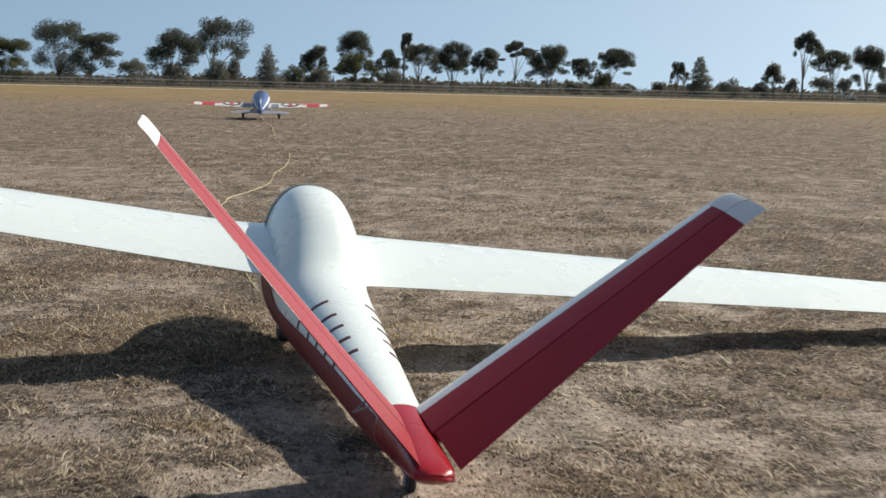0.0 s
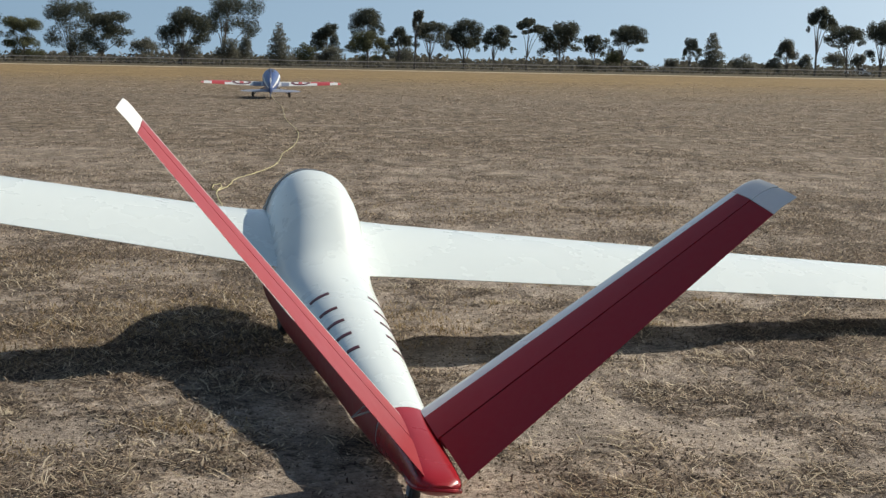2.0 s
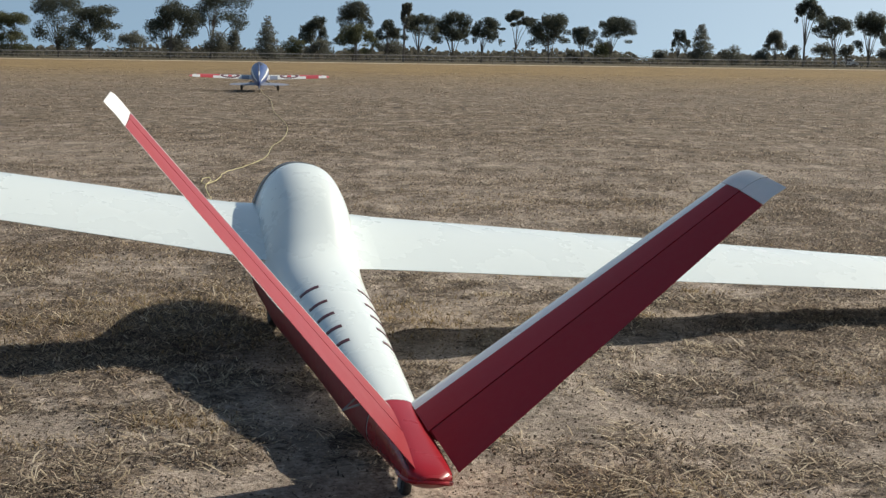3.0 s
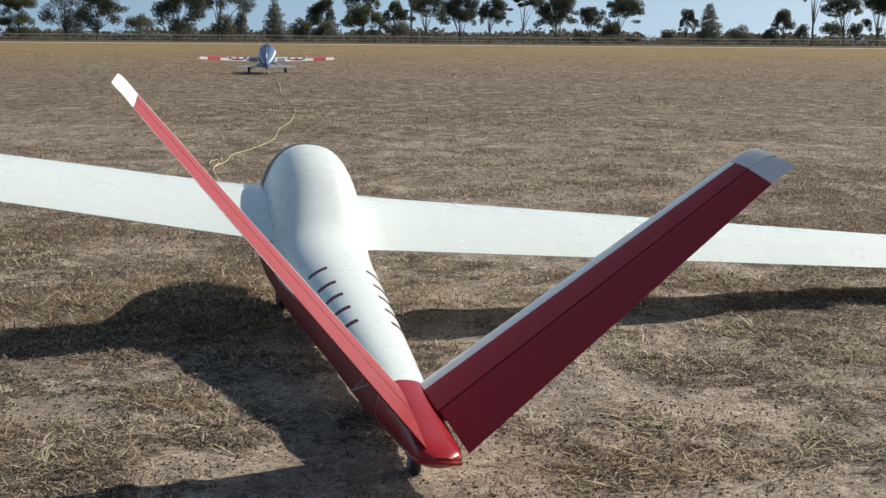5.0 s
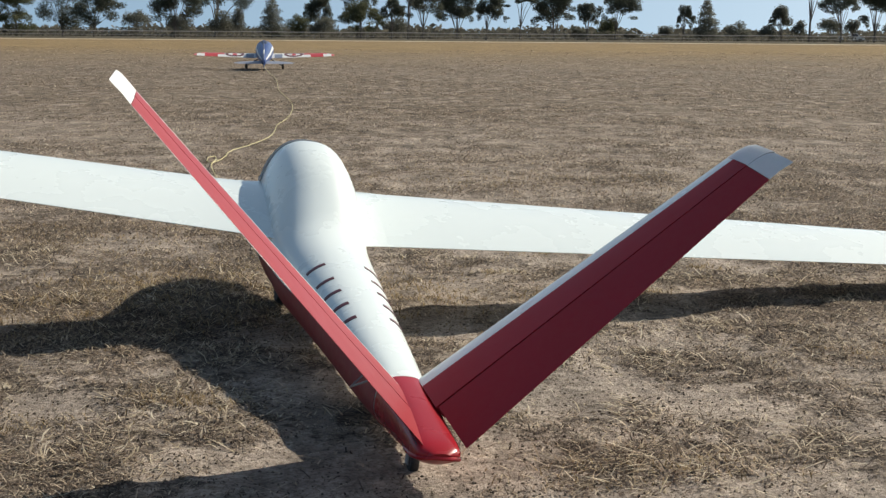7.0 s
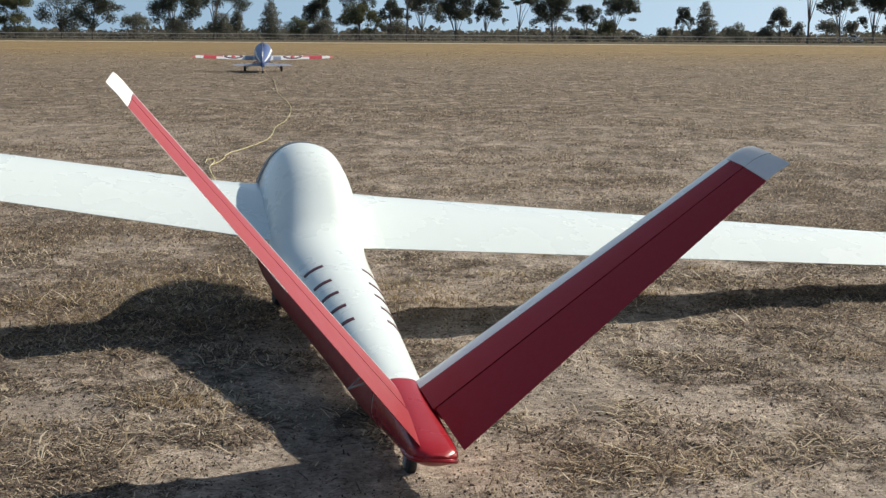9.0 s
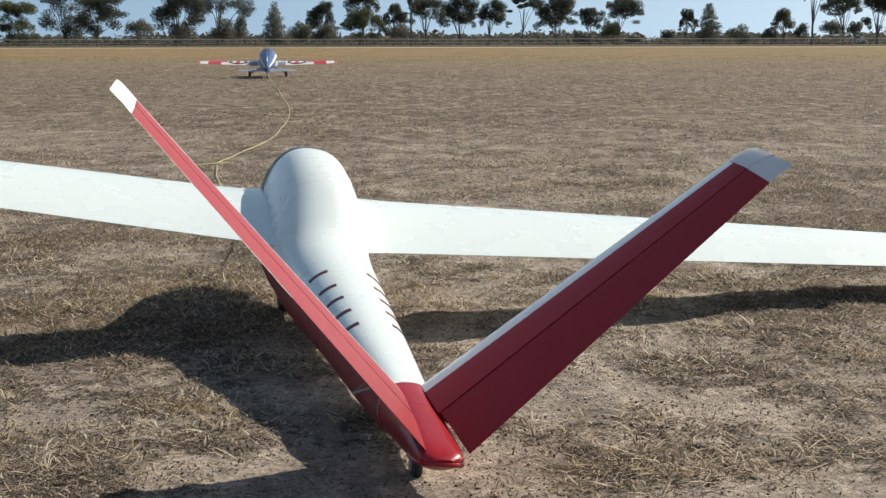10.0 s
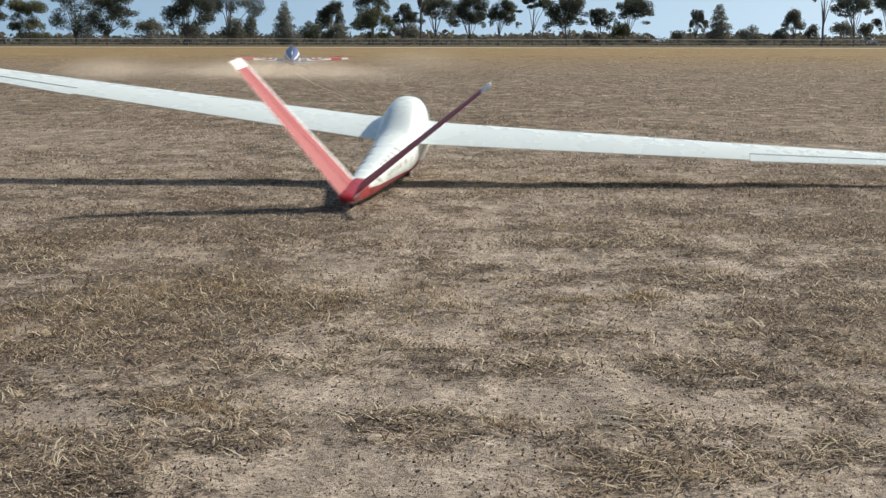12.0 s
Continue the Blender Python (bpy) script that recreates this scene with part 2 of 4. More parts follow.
def tube(points, radii, k=8):
    """A tapered tube along points."""
    pts = [Vector(p) for p in points]
    rings = []
    up = Vector((0.3, 0.2, 1))
    for i, p in enumerate(pts):
        d = (pts[min(i + 1, len(pts) - 1)] - pts[max(i - 1, 0)]).normalized()
        a = d.cross(up)
        if a.length < 1e-3:
            a = d.cross(Vector((1, 0, 0)))
        a.normalize()
        b = d.cross(a)
        rings.append([p + (a * math.cos(2 * math.pi * j / k) + b * math.sin(2 * math.pi * j / k)) * radii[i] for j in range(k)])
    return loft(rings)


def box(cx, cy, cz, sx, sy, sz, bev=0.15):
    """A box with its upright edges chamfered."""
    c = bev * min(sx, sy)
    x, y = sx / 2, sy / 2
    ring = [(x - c, -y), (x, -y + c), (x, y - c), (x - c, y), (-x + c, y), (-x, y - c), (-x, -y + c), (-x + c, -y)]
    return loft([[(cx + a, cy + b, cz + z) for a, b in ring] for z in (-sz / 2, sz / 2)])


def wheel_geom(r, w, k=28):
    """A tyre about the x axis."""
    prof = [(-w / 2, r * 0.55), (-w / 2, r * 0.85), (-w * 0.3, r * 0.97), (0, r), (w * 0.3, r * 0.97), (w / 2, r * 0.85), (w / 2, r * 0.55)]
    rings = [[(x, q * math.cos(2 * math.pi * j / k), q * math.sin(2 * math.pi * j / k)) for j in range(k)] for x, q in prof]
    return loft(rings)


def foil(c, t):
    return 5 * t * (0.2969 * math.sqrt(max(c, 0)) - 0.126 * c - 0.3516 * c * c + 0.2843 * c ** 3 - 0.1015 * c ** 4)


class Panel:
    """A tapered aerofoil panel from stations (LE, TE, normal, thickness, camber)."""

    def __init__(self, stations):
        self.st = [(s, Vector(a), Vector(b), Vector(nn).normalized(), t, cb) for s, a, b, nn, t, cb in stations]

    def at(self, s, c, side):
        st = self.st
        for i in range(len(st) - 1):
            if s <= st[i + 1][0] or i == len(st) - 2:
                break
        A, B = st[i], st[i + 1]
        f = (s - A[0]) / (B[0] - A[0])
        le, te = A[1].lerp(B[1], f), A[2].lerp(B[2], f)
        nn = A[3].lerp(B[3], f).normalized()
        t, cb = A[4] + (B[4] - A[4]) * f, A[5] + (B[5] - A[5]) * f
        ch = (te - le).length
        return le.lerp(te, c) + nn * ch * (side * foil(c, t) + 4 * cb * c * (1 - c))

    def piece(self, s0, s1, c0, c1, ns=6, nc=14, grow=0.0):
        """The solid between two span and two chord stations. grow: a skin lifted off the surface."""
        rings = []
        for i in range(ns + 1):
            s = s0 + (s1 - s0) * i / ns
            cs = [c0 + (c1 - c0) * (0.5 - 0.5 * math.cos(math.pi * j / nc)) for j in range(nc + 1)]
            up = [self.at(s, c, 1) for c in cs]
            lo = [self.at(s, c, -1) for c in reversed(cs)]
            if c0 <= 0:
                lo = lo[:-1]
            ring = up + lo
            if grow:
                mid = sum(ring, Vector()) / len(ring)
                ring = [p + (p - mid).normalized() * grow for p in ring]
            rings.append(ring)
        return loft(rings)


def spline(table, x):
    """Smooth interpolation of rows (x, a, b, ...)."""
    i = 0
    while i < len(table) - 2 and x > table[i + 1][0]:
        i += 1
    p1, p2 = table[i], table[i + 1]
    p0, p3 = table[max(i - 1, 0)], table[min(i + 2, len(table) - 1)]
    f = min(max((x - p1[0]) / (p2[0] - p1[0]), 0), 1)
    out = []
    for k in range(1, len(p1)):
        d = p2[0] - p1[0]
        m1 = (p2[k] - p0[k]) / (p2[0] - p0[0]) * d
        m2 = (p3[k] - p1[k]) / (p3[0] - p1[0]) * d
        out.append((2 * f ** 3 - 3 * f * f + 1) * p1[k] + (f ** 3 - 2 * f * f + f) * m1 + (-2 * f ** 3 + 3 * f * f) * p2[k] + (f ** 3 - f * f) * m2)
    return out


class Hull:
    """A body of rounded sections along y: rows (y, half width, top, bottom, squareness)."""

    def __init__(self, table, keel=0.15, tail=0.0):
        self.t, self.keel, self.tail = table, keel, tail

    def at(self, y, deg, off=0.0):
        w, top, bot, sq = spline(self.t, y)
        a = radians(deg)
        ca, sa = math.cos(a), math.sin(a)
        e = 2 / sq
        x = math.copysign(abs(ca) ** e, ca) * (w + off)
        if sa < 0:
            x *= 1 - (self.keel + self.tail * max(0.0, 1 - y / 0.35)) * sa * sa      # narrower keel
        mid = (top + bot) / 2
        z = mid + math.copysign(abs(sa) ** e, sa) * ((top - bot) / 2 + off)
        return Vector((x, y, z))

    def body(self, y0, y1, ny=30, k=40, off=0.0):
        return loft([[self.at(y0 + (y1 - y0) * i / ny, 360 * j / k, off) for j in range(k)] for i in range(ny + 1)])

    def patch(self, y0, y1, d0, d1, off=0.0015, ny=4, nk=4, thick=0.001):
        """A raised skin on the surface, with its rim."""
        def sheet(o):
            return [[self.at(y0 + (y1 - y0) * i / ny, (d0(i / ny) if callable(d0) else d0) * (1 - j / nk) + (d1(i / ny) if callable(d1) else d1) * j / nk, o) for j in range(nk + 1)] for i in range(ny + 1)]
        top, low = sheet(off), sheet(off - thick)
        V = [p for r in top for p in r] + [p for r in low for p in r]
        n, h = nk + 1, (ny + 1) * (nk + 1)
        F = []
        for i in range(ny):
            for j in range(nk):
                a = i * n + j
                F.append((a, a + 1, a + n + 1, a + n))
                F.append((h + a, h + a + n, h + a + n + 1, h + a + 1))
        rim = [j for j in range(n)] + [i * n + nk for i in range(1, ny + 1)] + [ny * n + j for j in range(nk - 1, -1, -1)] + [i * n for i in range(ny - 1, 0, -1)]
        for a, b in zip(rim, rim[1:] + rim[:1]):
            F.append((a, h + a, h + b, b))
        return V, F


def empty(name):
    return new(name)


# ---- ground ----
def value_noise(x, y, seed):
    xi, yi = np.floor(x).astype(np.int64), np.floor(y).astype(np.int64)
    fx, fy = x - xi, y - yi
    fx, fy = fx * fx * (3 - 2 * fx), fy * fy * (3 - 2 * fy)

    def h(a, b):
        v = (a * 374761393 + b * 668265263 + seed * 982451653) & 0x7FFFFFFF
        v = ((v ^ (v >> 13)) * 1274126177) & 0x7FFFFFFF
        v = ((v ^ (v >> 16)) * 668265263) & 0x7FFFFFFF
        return (v & 0xFFFF) / 65535.0
    return (h(xi, yi) * (1 - fx) + h(xi + 1, yi) * fx) * (1 - fy) + (h(xi, yi + 1) * (1 - fx) + h(xi + 1, yi + 1) * fx) * fy


def fbm(x, y, scale, octaves, seed, gain=0.55):
    out, amp, tot = 0, 1.0, 0.0
    # each octave is smaller and weaker
    for o in range(octaves):
        out = out + amp * value_noise(x / scale * 2 ** o + 17.3 * o, y / scale * 2 ** o + 5.1 * o, seed + o)
        tot += amp
        amp *= gain
    return out / tot


# mats of flattened straw, and scuffed bare soil between them: x, y, half width, half depth
MATS_NEAR = [
    (-0.46, 3.12, 0.07, 0.10), (-0.50, 2.70, 0.12, 0.19), (-0.41, 2.51, 0.06, 0.09), (-0.09, 2.63, 0.10, 0.08), (-0.20, 3.35, 0.08, 0.10),
    (0.16, 3.18, 0.11, 0.10), (0.46, 3.13, 0.15, 0.14), (0.36, 2.69, 0.04, 0.08), (0.30, 2.30, 0.10, 0.11), (0.47, 2.33, 0.11, 0.12),
    (0.67, 2.50, 0.08, 0.14), (-0.69, 2.35, 0.10, 0.12), (-0.56, 2.35, 0.07, 0.10), (-0.87, 2.85, 0.04, 0.08), (-0.28, 3.15, 0.06, 0.10),
]
MATS_FAR = [
    (-0.90, 3.87, 0.20, 0.30), (-0.55, 3.96, 0.23, 0.40), (-0.81, 3.35, 0.25, 0.19), (-1.33, 4.56, 0.11, 0.29), (-0.06, 4.64, 0.13, 0.11),
    (0.19, 4.36, 0.05, 0.09), (0.53, 3.98, 0.07, 0.12), (0.21, 3.72, 0.09, 0.11), (0.38, 3.50, 0.15, 0.12), (0.88, 3.31, 0.10, 0.17),
    (1.06, 3.90, 0.12, 0.22), (0.48, 5.12, 0.18, 0.14), (0.75, 5.20, 0.12, 0.15), (0.67, 3.51, 0.08, 0.09), (0.75, 4.22, 0.15, 0.09),
    (1.20, 4.30, 0.45, 0.90), (1.60, 6.30, 0.80, 1.40),
]
BARE = [
    (-0.23, 2.86, 0.17, 0.10), (0.24, 2.87, 0.14, 0.14), (-0.19, 2.29, 0.22, 0.12), (0.09, 2.39, 0.11, 0.12), (-0.71, 2.74, 0.10, 0.10),
    (0.16, 4.84, 0.19, 0.30), (0.49, 3.61, 0.08, 0.07), (0.57, 2.87, 0.07, 0.13), (-1.07, 4.95, 0.17, 0.22), (1.13, 4.99, 0.19, 0.34),
    (-0.44, 3.42, 0.13, 0.06), (0.64, 2.70, 0.05, 0.10), (-1.06, 3.51, 0.04, 0.10), (0.02, 4.06, 0.10, 0.12), (-0.02, 2.87, 0.12, 0.10),
    (-0.37, 4.58, 0.11, 0.17), (0.91, 4.49, 0.10, 0.16), (0.32, 3.18, 0.04, 0.15), (-0.25, 2.05, 0.20, 0.10), (0.70, 2.10, 0.12, 0.08),
]


def litter_at(x, y):
    v = 0.60 * fbm(x, y, 0.22, 5, 3, 0.78) + 0.40 * fbm(x, y, 1.1, 3, 11)
    v = (v - 0.5) * 3.5 + 0.46
    # ragged mats
    x, y = x + 0.16 * (fbm(x, y, 0.15, 3, 41) - 0.5), y + 0.22 * (fbm(x, y, 0.17, 3, 43) - 0.5)
    for rows, s in ((MATS_NEAR, 0.38), (MATS_FAR, 0.40), (BARE, -0.62)):
        for px, py, rx, ry in rows:
            v = v + s * np.exp(-(((x - px) / rx) ** 2 + ((y - py) / ry) ** 2) ** 1.4 * 0.8)
    return np.clip(v, 0, 1)


def height_at(x, y):
    near = np.exp(-np.hypot(x, y) / 25)
    lit = litter_at(x, y)
    return near * (0.020 * (fbm(x, y, 0.9, 3, 21) - 0.5) + 0.016 * (fbm(x, y, 0.07, 3, 31) - 0.5) * (0.35 + lit) + 0.010 * (lit - 0.5))


def build_ground():
    r = np.concatenate([np.geomspace(0.15, 1.75, 22)[:-1], np.geomspace(1.75, 14, 330)[:-1], np.geomspace(14, 4000, 110)])
    a = np.concatenate([np.linspace(-180, -24, 40)[:-1], np.linspace(-24, 24, 300)[:-1], np.linspace(24, 180, 40)[:-1]])
    R, A = np.meshgrid(r, np.radians(a), indexing="ij")
    x, y = R * np.sin(A), R * np.cos(A)
    lit = litter_at(x, y)
    z = height_at(x, y)
    nr, na = R.shape
    V = np.stack([x, y, z], -1).reshape(-1, 3)
    i, j = np.meshgrid(np.arange(nr - 1), np.arange(na), indexing="ij")
    j2 = (j + 1) % na
    F = np.stack([i * na + j, i * na + j2, (i + 1) * na + j2, (i + 1) * na + j], -1).reshape(-1, 4)[:, ::-1]
    faces = F.tolist()
    faces.append(list(range(na)))
    me = bpy.data.meshes.new("ground")
    me.from_pydata(V.tolist(), [], faces)
    me.materials.append(M_GROUND)
    at = me.attributes.new("litter", "FLOAT", "POINT")
    at.data.foreach_set("value", lit.reshape(-1).astype(np.float32))
    me.polygons.foreach_set("use_smooth", [True] * len(me.polygons))
    me.update()
    return tagged(new("ground", me), "dry bare paddock soil with flattened brown grass litter", "ground", kind="structure")


build_ground()


def build_straw():
    """Dead grass: flat straws, stubble tufts, and crumbs of soil."""
    rng = np.random.default_rng(5)

    def scatter(n, r0, r1, bias):
        u = rng.random(n)
        rr = (r0 ** (1 - bias) + u * (r1 ** (1 - bias) - r0 ** (1 - bias))) ** (1 / (1 - bias)) if bias != 1 else r0 * (r1 / r0) ** u
        aa = np.radians(rng.uniform(-21, 21, n))
        return rr * np.sin(aa), rr * np.cos(aa), rr

    V, F = [], []

    def blades(x, y, rr, length, width, tilt, bend):
        """Thin folded blades, each rooted at its point."""
        n = len(x)
        z = height_at(x, y)
        az = rng.uniform(0, 2 * np.pi, n)
        dx, dy = np.cos(az), np.sin(az)
        ct, st = np.cos(tilt), np.sin(tilt)
        wx, wy = -dy * width / 2, dx * width / 2
        b = np.stack([x, y, z - 0.002], -1)
        m = b + np.stack([dx * ct * length * 0.55, dy * ct * length * 0.55, st * length * 0.6 + 0.002], -1)
        side = rng.uniform(-bend, bend, n)
        e = m + np.stack([(dx * ct - dy * side) * length * 0.45, (dy * ct + dx * side) * length * 0.45, st * length * 0.25], -1)
        w = np.stack([wx, wy, np.zeros(n)], -1)
        base = len(V) * 1
        pts = np.stack([b - w, b + w, m + w * 0.9, m - w * 0.9, e], 1).reshape(-1, 3)
        k = np.arange(n) * 5 + base
        V.extend(pts.tolist())
        F.extend(np.stack([k, k + 1, k + 2, k + 3], -1).tolist())
        F.extend(np.stack([k + 3, k + 2, k + 4], -1).tolist())

    # straws lying flat
    x, y, rr = scatter(125000, 1.7, 10, 1.5)
    keep = rng.random(len(x)) < litter_at(x, y) ** 1.5 * 0.85 + 0.035
    x, y, rr = x[keep], y[keep], rr[keep]
    n = len(x)
    blades(x, y, rr, rng.uniform(0.006, 0.026, n) * (1 + (rng.random(n) < 0.06) * 1.3), rng.uniform(0.0010, 0.0028, n) * (1 + rr / 8), rng.uniform(0.0, 0.30, n), 0.22)
    # long pale straws on the mats
    x, y, rr = scatter(20000, 1.7, 9, 1.6)
    keep = rng.random(len(x)) < np.clip(litter_at(x, y) * 1.4 - 0.45, 0, 1) + 0.02
    x, y, rr = x[keep], y[keep], rr[keep]
    n = len(x)
    blades(x, y, rr, rng.uniform(0.02, 0.060, n), rng.uniform(0.0016, 0.0032, n), rng.uniform(0.02, 0.35, n), 0.2)
    # stubble tufts
    x, y, rr = scatter(10000, 1.8, 40, 0.9)
    keep = rng.random(len(x)) < np.clip(litter_at(x, y) * 1.3 - 0.3, 0, 1)
    x, y, rr = np.repeat(x[keep], 9), np.repeat(y[keep], 9), np.repeat(rr[keep], 9)
    n = len(x)
    sp = 0.022 * (1 + rr / 8)
    x, y = x + rng.normal(0, 1, n) * sp, y + rng.normal(0, 1, n) * sp
    blades(x, y, rr, rng.uniform(0.008, 0.026, n) * (1 + rr / 40), rng.uniform(0.0009, 0.0022, n) * (1 + rr / 5), rng.uniform(0.08, 0.80, n) ** 1.3, 0.3)
    # short upright tufts over the middle field
    x, y, rr = scatter(34000, 5, 75, 1.25)
    keep = rng.random(len(x)) < np.clip(4.5 * fbm(x, y, 0.55, 4, 61, 0.7) - 1.8, 0.03, 1)
    x, y, rr = np.repeat(x[keep], 6), np.repeat(y[keep], 6), np.repeat(rr[keep], 6)
    n = len(x)
    x, y = x + rng.normal(0, 0.08, n), y + rng.normal(0, 0.08, n)
    blades(x, y, rr, rng.uniform(0.014, 0.036, n) * (1 + rr / 60), rng.uniform(0.0014, 0.0030, n) * (1 + rr / 9), rng.uniform(0.05, 0.5, n), 0.8)
    # broken mats farther out
    x, y, rr = scatter(190000, 3.2, 45, 1.35)
    keep = rng.random(len(x)) < np.clip(1.9 * (litter_at(x, y) * 0.5 + 0.5 * fbm(x, y, 0.7, 3, 51)) - 0.5, 0, 1)
    x, y, rr = x[keep], y[keep], rr[keep]
    n = len(x)
    blades(x, y, rr, rng.uniform(0.010, 0.026, n) * (1 + rr / 25), rng.uniform(0.0012, 0.0028, n) * (1 + rr / 9), rng.uniform(0.0, 0.35, n), 0.3)
    ob = mesh_object("dead_grass", V, F, M_STRAW)
    tagged(ob, "flattened dead grass and stubble on bare soil", "grass", kind="stuff")
    # standing golden stubble where the grass still grows
    V, F = [], []
    for tx, ty, rx, ry, k in ((-0.75, 4.0, 0.42, 0.55, 5200), (-0.15, 3.95, 0.32, 0.45, 2600), (-1.15, 3.5, 0.30, 0.30, 1500), (-0.85, 2.45, 0.18, 0.16, 1500), (-0.48, 2.72, 0.10, 0.08, 500), (0.18, 4.36, 0.05, 0.05, 260), (0.49, 3.98, 0.12, 0.05, 520), (0.30, 3.95, 0.07, 0.04, 260),
                              (0.33, 2.30, 0.20, 0.08, 450), (0.10, 2.62, 0.07, 0.04, 300), (0.95, 3.25, 0.12, 0.07, 420), (0.16, 3.45, 0.05, 0.04, 180), (0.72, 4.45, 0.15, 0.05, 420), (0.35, 4.75, 0.12, 0.05, 300), (-1.3, 5.0, 0.5, 0.4, 1500),
                              (0.9, 5.6, 0.5, 0.3, 1100), (0.1, 5.6, 0.5, 0.35, 1100), (1.5, 4.6, 0.3, 0.15, 500), (-0.4, 5.2, 0.4, 0.3, 900), (0.2, 7.2, 1.2, 0.6, 2600)):
        x, y = rng.normal(tx, rx * 0.6, k), rng.normal(ty, ry * 0.6, k)
        keep = rng.random(k) < np.clip(4.5 * fbm(x, y, 0.10, 3, 131, 0.7) - 1.6, 0.05, 1)
        x, y = x[keep], y[keep]
        n = len(x)
        blades(x, y, y, rng.uniform(0.010, 0.028, n), rng.uniform(0.0009, 0.0019, n) * (1 + y / 9), rng.uniform(0.10, 0.90, n), 0.3)
    tagged(mesh_object("stubble", V, F, M_GOLD), "short golden grass stubble standing in tufts", "grass", kind="stuff")
    # bleached loose straws
    V, F = [], []
    for tx, ty, r, k in ((-0.45, 2.75, 0.09, 60), (-0.30, 2.85, 0.25, 40), (0.30, 2.30, 0.14, 90), (0.05, 2.64, 0.08, 40), (0.45, 2.60, 0.2, 50), (0.75, 3.0, 0.3, 50), (-0.8, 2.6, 0.25, 50), (-0.2, 3.4, 0.35, 60), (0.5, 3.9, 0.5, 70), (-0.8, 4.2, 0.5, 80), (0.3, 5.0, 1.0, 110), (0.0, 6.5, 1.5, 120)):
        x, y = rng.normal(tx, r, k), rng.normal(ty, r * 0.7, k)
        blades(x, y, y, rng.uniform(0.02, 0.075, k), rng.uniform(0.0018, 0.0034, k), rng.uniform(0.0, 0.25, k), 0.4)
    for tx, ty, rx, ry in MATS_NEAR + MATS_FAR:
        k = min(int(50 + 8000 * rx * ry), 700)
        x, y = rng.normal(tx, rx * 0.7, k), rng.normal(ty, ry * 0.7, k)
        blades(x, y, y, rng.uniform(0.012, 0.055, k) * (1 + (rng.random(k) < 0.12) * 0.8), rng.uniform(0.0014, 0.0030, k) * (1 + y / 12), rng.uniform(0.0, 0.30, k), 0.35)
    x, y, rr = scatter(2600, 1.7, 12, 1.5)
    blades(x, y, rr, rng.uniform(0.008, 0.035, len(x)), rng.uniform(0.0012, 0.0026, len(x)) * (1 + rr / 10), rng.uniform(0.0, 0.3, len(x)), 0.35)
    tagged(mesh_object("loose_straw", V, F, M_PALE), "bleached loose straws lying on the soil", "straw", kind="stuff")
    # dark chips of leaf and stem trodden into the soil
    V, F = [], []
    x, y, rr = scatter(120000, 1.7, 10, 1.4)
    keep = rng.random(len(x)) < np.clip(3.6 * fbm(x, y, 0.16, 4, 91, 0.75) - 1.45, 0.02, 1) * (0.30 + 0.9 * litter_at(x, y))
    x, y, rr = x[keep], y[keep], rr[keep]
    n = len(x)
    blades(x, y, rr, rng.uniform(0.003, 0.012, n), rng.uniform(0.0010, 0.0030, n) * (1 + rr / 12), rng.uniform(0.0, 0.6, n), 0.9)
    tagged(mesh_object("leaf_litter", V, F, M_CHIP), "dark chips of dead leaf and stem on the soil", "leaf litter", kind="stuff")
    # crumbs
    V2, F2 = [], []
    x, y, rr = scatter(16000, 1.7, 9, 1.5)
    keep = rng.random(len(x)) < 0.25 + 0.5 * (fbm(x, y, 0.5, 2, 77) > 0.55)
    x, y, rr = x[keep], y[keep], rr[keep]
    z = height_at(x, y)
    for px, py, pz, q in zip(x, y, z, rr):
        s = random.uniform(0.0012, 0.0042) * (1 + q / 16)
        o = len(V2)
        for d in ((1, 0, 0), (0, 1, 0), (-1, 0, 0), (0, -1, 0), (0, 0, 0.8)):
            V2.append((px + s * d[0] * random.uniform(0.6, 1.3), py + s * d[1] * random.uniform(0.6, 1.3), pz + s * d[2] - 0.0005))
        F2 += [(o, o + 1, o + 4), (o + 1, o + 2, o + 4), (o + 2, o + 3, o + 4), (o + 3, o, o + 4)]
    # larger dark pellets and clods, in drifts
    x, y, rr = scatter(22000, 1.7, 9, 1.3)
    keep = rng.random(len(x)) < np.clip(3.2 * fbm(x, y, 0.35, 4, 177, 0.7) - 1.2, 0.03, 0.8)
    x, y = x[keep], y[keep]
    z = height_at(x, y)
    for px, py, pz in zip(x, y, z):
        s = 0.0011 + 0.0030 * random.random() ** 2.5
        a = random.uniform(0, 1.6)
        o = len(V2)
        for h, q in ((-0.3, 1.0), (0.55, 0.75)):
            for j in range(5):
                b = a + 1.2566 * j
                w = s * q * random.uniform(0.75, 1.25)
                V2.append((px + w * math.cos(b), py + w * math.sin(b), pz + s * h))
        V2.append((px, py, pz + s * 0.95))
        for j in range(5):
            i, k = o + j, o + (j + 1) % 5
            F2 += [(i, k, k + 5, i + 5), (i + 5, k + 5, o + 10)]
    tagged(mesh_object("soil_crumbs", V2, F2, M_CLOD), "small crumbs of dry soil on the ground", "soil crumbs", kind="stuff")


build_straw()


# ---- the far edge: track, fence, scrub, trees ----
TRACK_Y, FENCE_Y, TREE_Y = 160.0, 180.0, 250.0


